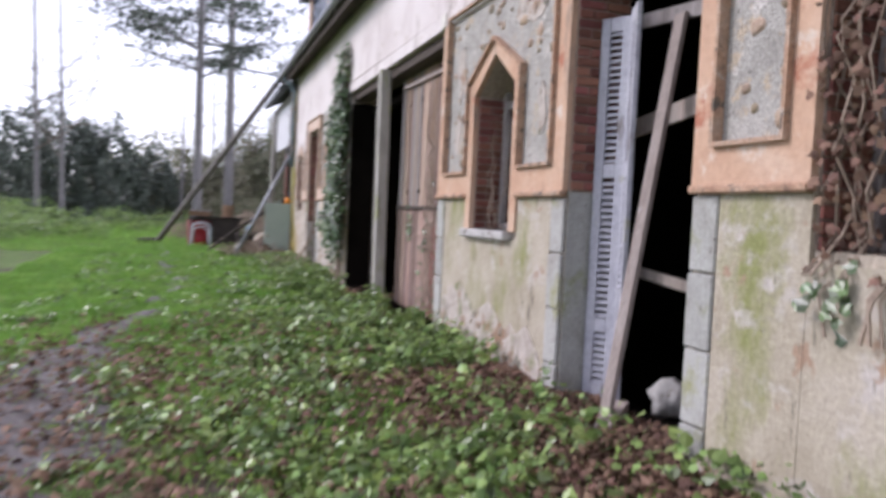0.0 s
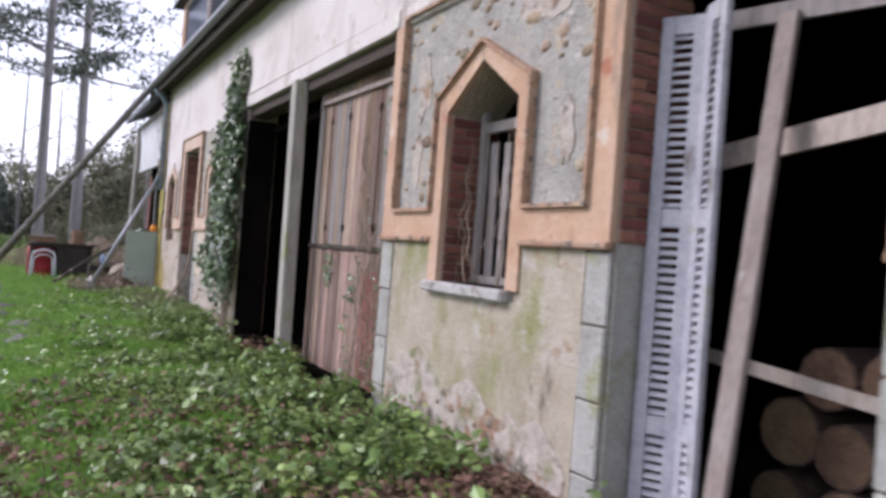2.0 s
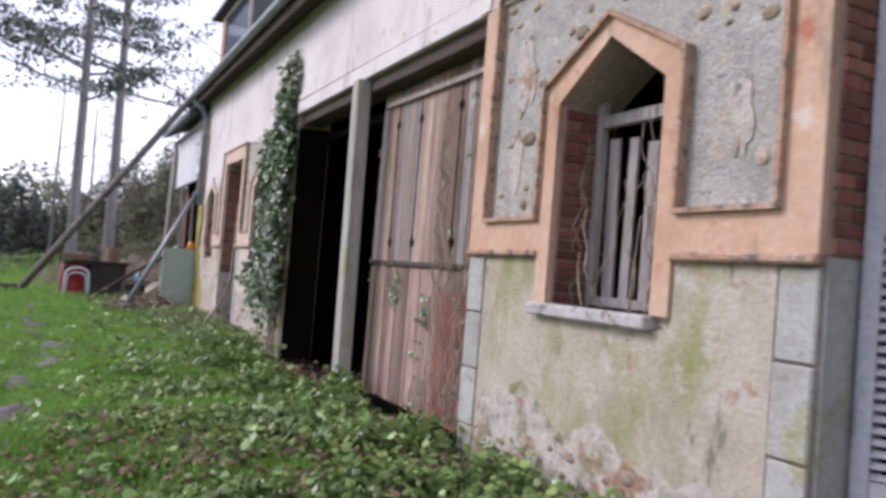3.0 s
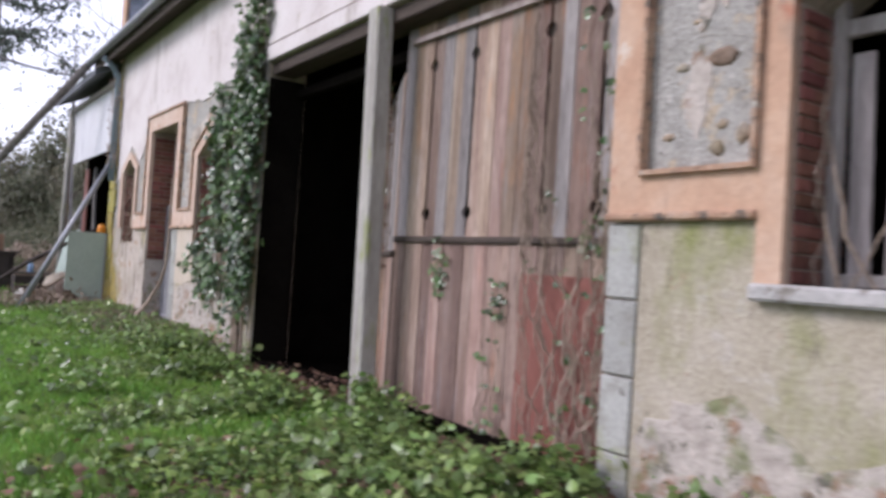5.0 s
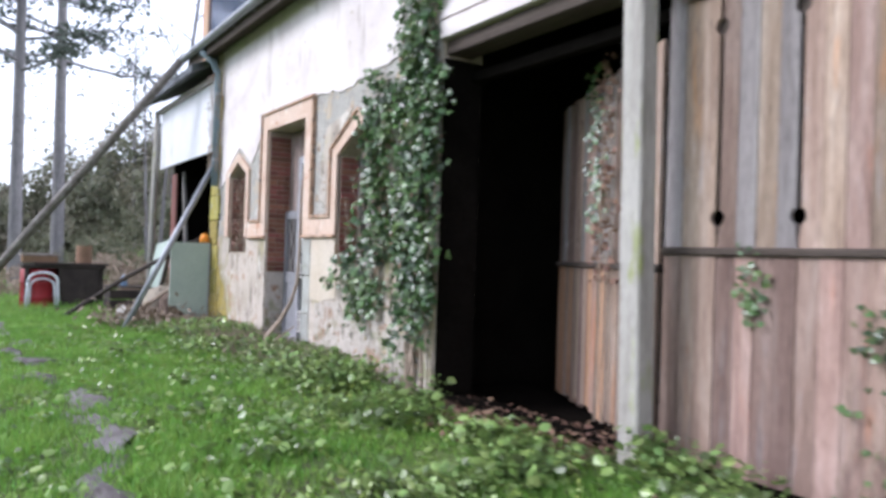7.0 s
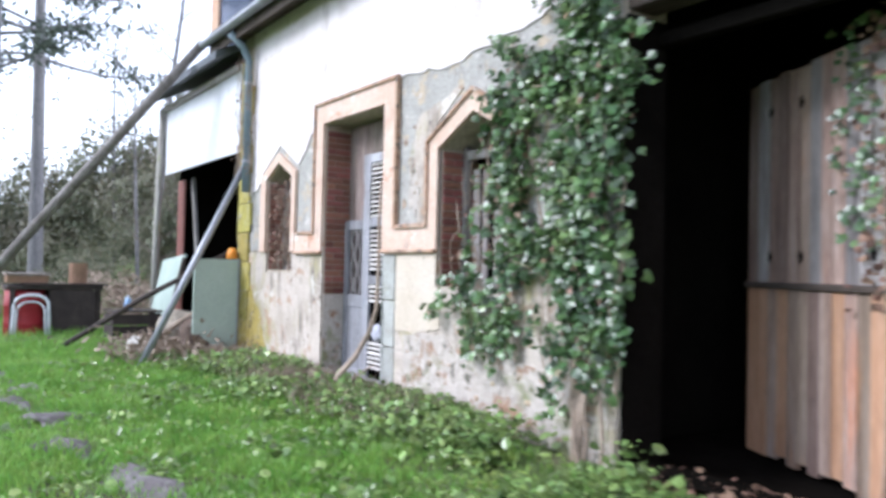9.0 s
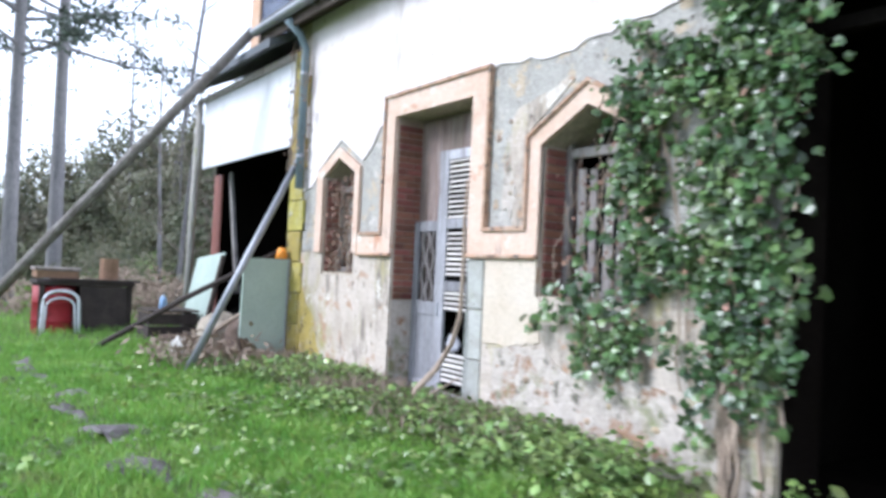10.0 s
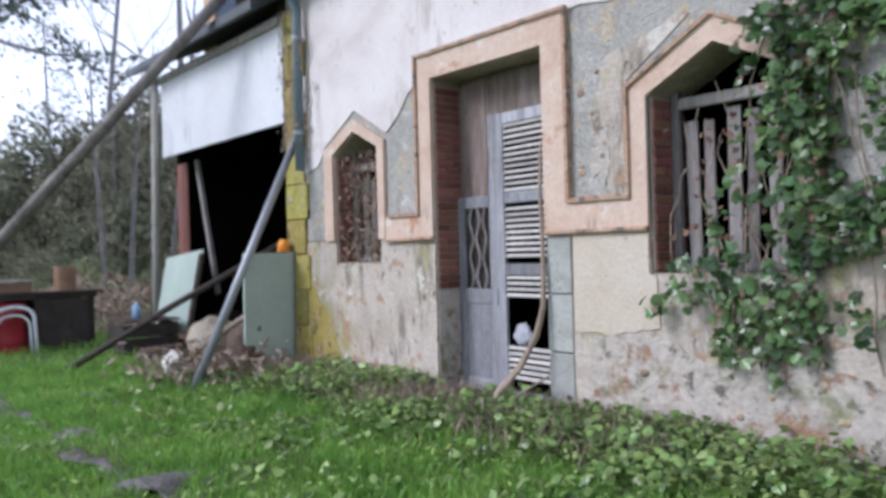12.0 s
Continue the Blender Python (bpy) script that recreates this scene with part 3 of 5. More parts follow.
quoins(0.004, 0.20, -0.38, 1.65, 5, M_QUOIN, "quoin_column_1", seed=1)
quoins(2.70, 2.916, -0.38, 1.65, 5, M_QUOIN, "quoin_column_2", seed=2)
quoins(-1.69, -1.484, -0.38, 1.65, 5, M_QUOIN, "quoin_column_3", seed=3)
structure("baseboard_pier", new_box(-2.31, -1.46, -0.02, 0.05, -0.2, 0.28, bevel=0.02), M_PATCH, "low plinth at the foot of the pier", "plinth")

# ---------------------------------------------------------------- front: bay with the door
structure("wall_panel_door_bay", plate([(7.998, 1.7), (9.081, 1.7), (9.081, 1.36), (9.091, 2.62), (9.62, 2.895), (10.15, 2.62), (10.15, 1.72), (11.088, 1.72), (11.088, 3.218), (12.558, 3.218),
          (12.558, 1.72), (13.381, 1.72), (13.381, 2.654), (13.81, 2.869), (14.233, 2.654), (14.233, 1.72), (14.844, 1.72), (14.85, EAVE), (7.98, EAVE)], [], -0.0285, -0.012), M_PEBBLE,
          "grey roughcast where the white plaster has come away", "wall")
structure("wall_lower_door_bay", plate([(7.973, -0.3), (10.861, -0.3), (10.861, 1.695), (10.15, 1.695), (10.15, 1.348), (9.086, 1.348), (9.086, 1.695), (7.973, 1.695)], [], -0.029, -0.004), M_CREAM,
          "cream render, broken and stained", "wall")
structure("wall_patch_door_bay", plate(ragged([(10.677, 0.877), (10.018, 0.939), (9.748, 0.765), (9.208, 0.877), (8.62, 0.691), (8.049, 0.815)], 0.03, 0.12, 21) + [(8.011, -0.256), (10.677, -0.256)], [], -0.003, 0.006), M_PATCH,
          "pale bare mortar where the render has fallen", "wall")
structure("wall_lower_corner", plate([(12.524, -0.212), (14.855, -0.212), (14.855, 1.695), (14.226, 1.695), (14.226, 1.426), (13.385, 1.426), (13.385, 1.695), (12.524, 1.695)], [], -0.029, -0.004), M_CREAM,
          "cream render streaked with yellow algae", "wall")
DOOR_OUT = [(10.88, 1.905), (10.88, 3.41), (12.71, 3.41), (12.71, 1.905), (13.27, 1.905), (13.27, 1.7), (12.525, 1.7), (12.525, 3.19), (11.124, 3.19), (11.124, 1.7), (10.15, 1.7),
            (10.15, 2.62), (9.62, 2.89), (9.091, 2.62), (9.091, 1.7), (8.95, 1.7), (8.95, 2.697), (9.62, 3.06), (10.29, 2.697), (10.29, 1.905)]
structure("trim_orange_door", plate(DOOR_OUT, [], -0.027, 0.02), M_PINK, "orange limewashed surround that joins door and pointed window", "trim")
rim = [(10.88, 1.905), (10.88, 3.41), (12.71, 3.41), (12.71, 1.905), (13.208, 1.905)]
rim_out = [(13.208, 1.936), (12.741, 1.936), (12.741, 3.442), (10.848, 3.442), (10.848, 1.944), (10.322, 1.944), (10.322, 2.706), (9.62, 3.092), (8.925, 2.706), (8.925, 1.7), (8.95, 1.7), (8.95, 2.697), (9.62, 3.06), (10.29, 2.697), (10.29, 1.905)]
structure("trim_moulding_door", plate(rim + rim_out, [], -0.012, 0.045), M_ORANGE_EDGE, "worn moulding round the door surround", "trim")
RING3 = [(13.27, 1.7), (13.385, 1.7), (13.385, 2.654), (13.81, 2.864), (14.226, 2.654), (14.226, 1.7), (14.4, 1.7), (14.4, 2.714), (13.81, 2.992), (13.27, 2.714)]
structure("trim_orange_small_window", plate(RING3, [], -0.026, 0.03), M_PINK, "orange surround of the small pointed window", "trim")
for x0, x1 in ((10.145, 11.126), (12.524, 13.27)):
    structure("trim_ledge_door", new_box(x0, x1, -0.02, 0.05, 1.66, 1.70, bevel=0.012), M_ORANGE_EDGE, "chipped ledge moulding under the band", "trim")
quoins(10.867, 11.124, -0.2, 1.657, 4, M_QUOIN, "quoin_column_4", seed=4)
structure("wall_jamb_door", new_box(12.504, 12.519, -0.44, -0.032, 0.1, 1.19), M_PATCH, "stained grey lower jamb of the doorway", "wall")
quoins(14.86, 15.28, -0.1, 4.474, 11, M_YELLOW, "quoin_column_6", y1=0.02, seed=6, jag=0.09)


# ---------------------------------------------------------------- brick linings of the openings
BRICK = mesh_of(new_box(-0.108, 0.108, -0.05, 0.05, -0.0285, 0.0285, bevel=0.005), M_BRICK)


def brick_lining(x, z0, z1, facing, name, y0=-0.44, y1=-0.03):
    """Courses of brick that line the side of an opening; facing is the way it looks along x."""
    e = thing(name, (x, -0.2, z0), "brick lining of the side of an opening, old red brick", "brickwork", kind="structure")
    part("mortar_bed", new_box(min(x, x + facing * 0.012), max(x, x + facing * 0.012), y0, y1, z0, z1), M_MORTAR, e)
    k = int((z1 - z0) / 0.068)
    rng = random.Random(int(x * 100))
    for i in range(k):
        z = z0 + 0.036 + i * 0.068
        row = ((0.112, 0.98), (0.317, 0.86)) if i % 2 else ((0.058, 0.48), (0.224, 0.98), (0.372, 0.30))
        for off, k2 in row:
            y = y1 - off
            b = hang(new("brick", BRICK), e)
            b.matrix_basis = pose(x + facing * (0.012 - 0.038 + rng.uniform(-0.004, 0.006)), y, z, 0, 0, 90) @ Matrix.Diagonal((k2, 1, 1, 1))
    return e


# ---------------------------------------------------------------- roof, gutter, dormers
def roof_slab(name, x0, x1, za, y0, y1, zb, label):
    bm = bmesh.new()
    q = [(x0, y0, za), (x1, y0, za), (x1, y1, zb), (x0, y1, zb)]
    vs = [bm.verts.new(p) for p in q] + [bm.verts.new((x, y, z + 0.12)) for x, y, z in q]
    for f in ((3, 2, 1, 0), (4, 5, 6, 7), (0, 1, 5, 4), (1, 2, 6, 5), (2, 3, 7, 6), (3, 0, 4, 7)):
        bm.faces.new([vs[i] for i in f])
    return structure(name, bm, M_SLATE, label, "roof")


roof_slab("roof_front", X0 - 0.3, 15.9, 4.87, 0.34, -3.1, 8.0, "dark slate roof over the outbuilding")
roof_slab("roof_back", X0 - 0.3, 15.9, 4.87, -6.5, -3.1, 8.0, "dark slate roof over the outbuilding, rear side")
roof_slab("roof_lean_to", 15.35, 19.75, 4.50, 0.40, -3.1, 6.2, "slate roof of the open lean-to")
gb = bmesh.new()
ring = [(0.075 * math.cos(a), 0.075 * math.sin(a)) for a in np.linspace(math.pi, 2 * math.pi, 7)] + [(0.068 * math.cos(a), 0.068 * math.sin(a)) for a in np.linspace(2 * math.pi, math.pi, 7)]
ga = [gb.verts.new((X0, 0.40 + y, 4.93 + z)) for y, z in ring]
gc = [gb.verts.new((15.95, 0.40 + y, 4.84 + z)) for y, z in ring]
for i in range(len(ring)):
    gb.faces.new((ga[i], ga[(i + 1) % len(ring)], gc[(i + 1) % len(ring)], gc[i]))
gutter = thing("gutter", (4, 0.40, 4.8), "half-round grey zinc gutter along the eaves", "gutter", kind="structure")
part("channel", gb, M_ZINC, gutter, smooth=True)
for x in np.arange(-7.5, 15.8, 0.9):
    part("bracket", new_box(x - 0.015, x + 0.015, 0.31, 0.48, 4.93 - 0.0038 * (x + 8) - 0.085, 4.93 - 0.0038 * (x + 8) - 0.077), M_ZINC, gutter)
structure("trim_fascia", new_box(X0, 15.9, 0.28, 0.32, 4.66, 4.86, bevel=0.006), M_BEAM, "dark timber fascia under the slates", "trim")
structure("trim_soffit", new_box(X0, 15.5, 0.005, 0.279, 4.80, 4.83), M_BEAM, "dark soffit boards", "trim")


def dormer(x0, x1, y, z0, z1):
    e = thing("dormer", ((x0 + x1) / 2, y, z0), "slate-hung dormer with timber frame and dark pane", "dormer")
    part("cheek", new_box(x0, x0 + 0.08, y - 2.0, y - 0.01, z0, z1), M_SLATE, e)
    part("cheek", new_box(x1 - 0.08, x1, y - 2.0, y - 0.01, z0, z1), M_SLATE, e)
    part("jamb", new_box(x0 - 0.02, x0 + 0.12, y - 0.009, y + 0.06, z0, z1, bevel=0.01), M_PLANK, e)
    part("jamb", new_box(x1 - 0.40, x1 + 0.02, y - 0.009, y + 0.06, z0, z1, bevel=0.01), M_ORANGE, e)
    part("head", new_box(x0 + 0.121, x1 - 0.401, y - 0.009, y + 0.06, z1 - 0.14, z1, bevel=0.01), M_PLANK, e)
    part("pane", new_box(x0 + 0.121, x1 - 0.401, y - 0.008, y + 0.02, z0, z1 - 0.141), M_GLASS, e)
    part("cap", new_box(x0 - 0.2, x1 + 0.45, y - 2.0, y + 0.28, z1 + 0.001, z1 + 0.1, bevel=0.01), M_SLATE, e)


dormer(16.0, 19.5, -0.9, 4.9, 8.0)

# rainwater pipe at the corner
pipe = thing("downpipe", (14.80, 0.08, 2.55), "blue-grey rainwater pipe, cut off above the ground", "downpipe")
part("tube", tube(bmesh.new(), [(14.80, 0.10, 2.54), (14.80, 0.10, 4.40), (14.80, 0.19, 4.58), (14.80, 0.38, 4.74)], 0.055, sides=10), M_PIPE, pipe, smooth=True)
for z in (2.95, 4.05):
    part("clip", tube(bmesh.new(), [(14.80, 0.10, z), (14.80, 0.10, z + 0.04)], 0.063, sides=10), M_ZINC, pipe)
part("clip_spike", new_box(14.79, 14.81, 0.0, 0.06, 2.96, 2.98), M_ZINC, pipe)


# ---------------------------------------------------------------- doors and timber
def slit_plank(x0, x1, z0, z1, y0, y1, left=None, right=None):
    """A plank whose edges may carry half of a keyhole slit (low z, high z)."""
    r, s, g = 0.050, 0.016, 0.003

    def edge(x, d, k):
        if not k:
            return [(x + d * g, z0), (x + d * g, z1)]
        out = [(x + d * g, z0)]
        for zc in k:
            a0, a1 = (-80, 76) if zc == k[0] else (-76, 80)
            for a in np.linspace(a0, a1, 7):
                out.append((x + d * max(s, r * math.cos(radians(a))), zc + r * math.sin(radians(a))))
        return out + [(x + d * g, z1)]
    le, ri = edge(x0, 1, left), edge(x1, -1, right)
    return plate(ri + le[::-1], [], y0, y1)


def garage_leaf(name, x0, x1, keys, m, label, keyz, rail, z0, ztop, seed):
    """A boarded leaf: planks above and below a rail, with keyhole slits between planks."""
    rng = random.Random(seed)
    e = thing(name, m.translation, label, "door", "boarded garage doors")
    cuts = sorted(keys + [x0, x1])
    xs = [x0]
    for a, b in zip(cuts, cuts[1:]):
        k = max(1, round((b - a) / 0.13))
        xs += [a + (b - a) * (i + 1) / k for i in range(k)]

    def put(nm, bm, mat):
        bm.transform(m)
        return part(nm, bm, mat, e)
    for a, b in zip(xs, xs[1:]):
        dy = rng.uniform(-0.004, 0.004)
        mat = M_GREYWOOD if rng.random() < 0.35 else M_DOOR
        put("plank", slit_plank(a, b, rail + 0.025, ztop - rng.uniform(0, 0.02), -0.03 + dy, dy,
                                keyz if any(abs(a - k) < 1e-6 for k in keys) else None, keyz if any(abs(b - k) < 1e-6 for k in keys) else None), mat)
        put("plank", slit_plank(a, b, z0 + rng.uniform(0, 0.06), rail - 0.025, -0.03 + dy, dy + 0.004), M_OCHRE if rng.random() < 0.16 else M_DOOR)
    put("rail", new_box(x0, x1, -0.03, 0.035, rail - 0.024, rail + 0.024, bevel=0.008), M_BEAM)
    put("rear_ledge", new_box(x0, x1, -0.08, -0.036, rail + 1.35, rail + 1.5), M_BEAM)
    put("rear_ledge", new_box(x0, x1, -0.08, -0.036, z0 + 0.2, z0 + 0.35), M_BEAM)
    return e


leaf = garage_leaf("garage_door", 2.95, 5.52, [3.27, 3.76, 4.57, 5.11], Matrix.Translation((0, -0.26, 0)), "closed boarded garage door of reddish weathered planks with keyhole slits", (1.77, 2.96), 1.565, 0.16, 3.36, 3)
part("metal_sheet", new_box(3.02, 3.90, -0.254, -0.243, 0.20, 1.345, bevel=0.003), M_RUST, leaf, "red-brown painted metal patch")
part("batten", beam(bmesh.new(), (2.97, -0.23, 3.18), (5.40, -0.23, 3.20), 0.05, 0.03, (0, 1, 0)), M_PLANK, leaf)
ang = math.atan2(-1.50 + 0.30, 7.98 - 5.60)
garage_leaf("garage_door", 0.02, 2.66, [0.55, 1.25, 2.0, 2.38], Matrix.Translation((5.60, -0.30, 0)) @ Matrix.Rotation(ang, 4, "Z"), "boarded garage door leaf standing ajar inwards, dark planks", (1.66, 2.76), 1.45, 0.16, 3.02, 5)

post = thing("gate_post", (5.51, 0, 0.2), "squared grey timber post with green algae between the garage doors", "post")
part("shaft", beam(bmesh.new(), (5.48, 0.0, 0.05), (5.53, 0.02, 3.455), 0.175, 0.15), M_POST, post)
structure("trim_lintel_beam", new_box(2.92, 7.96, -0.32, -0.05, LINTEL - 0.13, LINTEL - 0.002, bevel=0.01), M_BEAM, "dark timber beam over the garage opening", "beam")
# The rail is coloured near black so that it sinks into the shade.
structure("trim_track_beam", new_box(2.92, 7.96, -0.44, -0.34, 3.12, 3.22, bevel=0.01), M_SHADE, "timber rail inside the garage opening, near black for shade", "beam")

# linings
brick_lining(0.0, 1.70, 3.46, -1, "brick_jamb_1")
structure("wall_jamb_a", new_box(-0.014, 0.0, -0.44, -0.032, -0.3, 1.69), M_QUOIN, "grey rendered lower jamb", "wall")
brick_lining(-1.48, 1.70, 3.46, 1, "brick_jamb_2")
brick_lining(1.90, 1.37, 2.60, -1, "brick_jamb_3")
brick_lining(0.96, 1.37, 2.60, 1, "brick_jamb_4")
brick_lining(12.52, 1.2, 3.17, -1, "brick_jamb_5")
brick_lining(10.14, 1.37, 2.60, -1, "brick_jamb_6")
brick_lining(14.22, 1.46, 2.62, -1, "brick_jamb_7")
brick_lining(-2.31, 1.40, 2.60, -1, "brick_jamb_8")
# The shade on this jamb is put into its near-black colour.
structure("wall_jamb_garage", new_box(7.946, 7.96, -0.44, -0.032, -0.3, 3.30), M_SHADE, "jamb of the garage opening, near black for shade", "wall")


# shutter folded in the tall opening
def shutter(name, x0, x1, y0, y1, z0, z1, mat, splits, label, category, slat_mat=None, group="", gap=0.047, missing=()):
    """A louvred shutter leaf between two plan points: stiles, rails and slats."""
    slat_mat = slat_mat or mat
    L = math.hypot(x1 - x0, y1 - y0)
    m = pose(x0, y0, 0, 0, 0, math.degrees(math.atan2(y1 - y0, x1 - x0)))
    e = thing(name, (x0, y0, z0), label, category, group)
    s = 0.07

    def put(nm, bm, mt):
        bm.transform(m)
        part(nm, bm, mt, e)
    put("stile", new_box(0, s, -0.018, 0.018, z0, z1, bevel=0.004), mat)
    put("stile", new_box(L - s, L, -0.018, 0.018, z0, z1, bevel=0.004), mat)
    zs = [z0] + splits + [z1]
    for i, z in enumerate(zs):
        h = 0.10
        a = z if i == 0 else (z - h if i == len(zs) - 1 else z - h / 2)
        put("rail", new_box(s + 0.001, L - s - 0.001, -0.016, 0.016, a, a + h, bevel=0.004), mat)
    for a, b in zip(zs, zs[1:]):
        lo, hi = a + (0.10 if a == z0 else 0.05) + 0.02, b - (0.10 if b == z1 else 0.05) - 0.01
        for z in np.arange(lo, hi, gap):
            if any(p < z < q for p, q in missing):
                continue
            bm = new_box(s + 0.001, L - s - 0.001, -0.018, 0.018, -0.004, 0.004)
            bm.transform(pose(0, 0, z, 38, 0, 0))
            put("slat", bm, slat_mat)
    return e


shutter("shutter", -0.03, -0.24, -0.22, -0.335, 0.22, 2.93, M_SHUTTER, [0.75, 1.85], "pale blue-grey louvred shutter, folded in the opening", "shutter", group="folding shutters")
shutter("shutter", -0.245, -0.45, -0.335, -0.25, 0.22, 2.97, M_SHUTTER, [0.75, 1.85], "pale blue-grey louvred shutter, folded in the opening", "shutter", group="folding shutters")


def plank_thing(a, b, width, thick, mat, label, side=(0, 1, 0), name="plank"):
    e = tagged(new(name, mesh_of(beam(bmesh.new(), a, b, width, thick, side), mat)), label, "plank", "loose timbers")
    return e


plank_thing((-0.65, -0.44, 2.86), (-0.80, 0.06, 0.17), 0.11, 0.035, M_PLANK, "long pale weathered plank leaning upright in the opening", (0, -1, 0.1))
plank_thing((0.0, -0.49, 2.16), (-1.6, -0.49, 2.36), 0.13, 0.03, M_PLANK, "pale plank nailed across the opening")
plank_thing((0.0, -0.485, 2.94), (-1.6, -0.485, 2.80), 0.10, 0.03, M_GREYWOOD, "grey plank across the head of the opening")
plank_thing((0.0, -0.485, 1.17), (-1.6, -0.485, 1.03), 0.07, 0.03, M_PLANK, "narrow pale batten across the opening")

structure("trim_white_patch", new_box(2.86, 3.02, 0.023, 0.034, 3.475, 3.62, bevel=0.004), M_PALECLOTH, "fresh white patch on the string course", "trim")
structure("wall_yellow_algae", plate(ragged([(14.849, 1.369), (14.64, 1.063), (14.387, 0.877), (14.259, 0.567), (13.984, 0.257), (13.914, 0.05)], 0.03, 0.08, 31) + [(14.849, 0.05)], [], -0.0035, 0.001), M_YELLOW, "yellow algae spreading from the corner over the render", "wall")


# ---------------------------------------------------------------- window fillings and the house door
def boarded_window(name, x0, x1, z0, z1, y, seed, label, k):
    """Grey frame with uneven loose boards behind it."""
    rng = random.Random(seed)
    e = thing(name, ((x0 + x1) / 2, y, z0), label, "window", "pointed windows", "structure")
    part("frame", new_box(x1 - 0.06, x1, y - 0.03, y + 0.03, z0, z1 - 0.1, bevel=0.006), M_GREYWOOD, e)
    part("frame", new_box(x0, x0 + 0.06, y - 0.03, y + 0.03, z0, z1 - 0.1, bevel=0.006), M_GREYWOOD, e)
    part("transom", new_box(x0 + 0.061, x1 - 0.061, y - 0.025, y + 0.025, z1 - 0.45, z1 - 0.37, bevel=0.006), M_GREYWOOD, e)
    part("bottom_rail", new_box(x0 + 0.061, x1 - 0.061, y - 0.025, y + 0.025, z0, z0 + 0.06, bevel=0.006), M_GREYWOOD, e)
    w_ = (x1 - x0 - 0.12) / k
    for i in range(k):
        c = x0 + 0.06 + w_ * (i + 0.5)
        part("board", beam(bmesh.new(), (c + rng.uniform(-0.02, 0.02), y - 0.05, z0 + 0.02), (c + rng.uniform(-0.03, 0.03), y - 0.045, z1 - 0.45 - rng.uniform(0.0, 0.12)), w_ * rng.uniform(0.46, 0.66), 0.02), M_GREYWOOD, e)
    return e


boarded_window("window_1", 0.965, 1.885, 1.375, 2.95, -0.30, 3, "pointed window closed with loose grey boards", 5)
boarded_window("window_2", 9.11, 10.12, 1.365, 2.98, -0.28, 4, "pointed window with grey boards, half hidden by ivy", 6)
boarded_window("window_3", 13.40, 14.20, 1.465, 2.92, -0.25, 5, "small pointed window choked with dry vines", 4)
boarded_window("window_4", -3.26, -2.325, 1.405, 2.95, -0.32, 6, "brick-lined niche window hung with dead creeper", 4)

hd = thing("house_door", (12.1, -0.3, 0.2), "decayed blue-grey wooden door with a grille panel", "door")
Y = -0.30
for i in range(7):
    x = 11.14 + i * 0.1967
    part("top_board", new_box(x + 0.002, x + 0.194, Y - 0.05, Y - 0.03 + 0.004 * (i % 2), 2.06 if x > 11.85 else 2.60, 3.17), M_TOPBOARD, hd)
part("stile", new_box(12.41, 12.50, Y - 0.02, Y + 0.02, 0.20, 2.06, bevel=0.005), M_DOORPAINT, hd)
part("stile", new_box(11.92, 12.07, Y - 0.02, Y + 0.02, 0.20, 2.80, bevel=0.005), M_DOORPAINT, hd)
for z0, z1 in ((1.95, 2.06), (1.06, 1.20), (0.20, 0.36)):
    part("rail", new_box(12.071, 12.409, Y - 0.018, Y + 0.018, z0, z1, bevel=0.005), M_DOORPAINT, hd)
part("lower_panel", new_box(12.071, 12.409, Y - 0.012, Y + 0.006, 0.361, 1.059), M_DOORPAINT, hd)
part("grille_backing", new_box(12.071, 12.409, Y - 0.05, Y - 0.03, 1.201, 1.949), M_BOARD, hd)
for i in range(3):
    x = 12.15 + i * 0.09
    part("grille_bar", tube(bmesh.new(), [(x + 0.025 * math.sin(z * 18 + i * 3.1), Y, z) for z in np.linspace(1.20, 1.95, 14)], 0.014, sides=5), M_GREYWOOD, hd)
part("handle_plate", new_box(11.97, 12.01, Y + 0.02, Y + 0.03, 1.05, 1.20, bevel=0.003), M_ZINC, hd)
sh = shutter("louvred_door", 11.90, 11.20, -0.255, -0.235, 0.20, 2.78, M_DOORPAINT, [1.38, 2.02], "louvred door leaf with missing and broken slats, hanging askew", "door", slat_mat=M_LOUVRE, gap=0.052, missing=((0.72, 1.11), (1.31, 1.47), (0.2, 0.40)))
structure("door_sill", new_box(11.14, 12.51, -0.40, 0.02, 0.08, 0.195, bevel=0.015), M_STONE, "worn stone doorstep", "sill")

vine = thing("woody_vine", (11.40, 0.35, 0.2), "bare curved woody vine stem beside the door", "vine")
part("stem", tube(bmesh.new(), [(11.46, 0.40, 0.18), (11.38, 0.33, 0.42), (11.24, 0.22, 0.62), (11.15, 0.12, 0.86), (11.12, 0.06, 1.10), (11.13, 0.04, 1.5), (11.15, 0.035, 2.0), (11.14, 0.03, 2.4)], 0.036, 0.012, 8), M_VINE, vine, smooth=True)
part("branch", tube(bmesh.new(), [(11.42, 0.36, 0.24), (11.22, 0.22, 0.42), (11.02, 0.12, 0.56)], 0.016, 0.008, 6), M_VINE, vine, smooth=True)

# ---------------------------------------------------------------- stones showing in the roughcast panels
rng = random.Random(5)


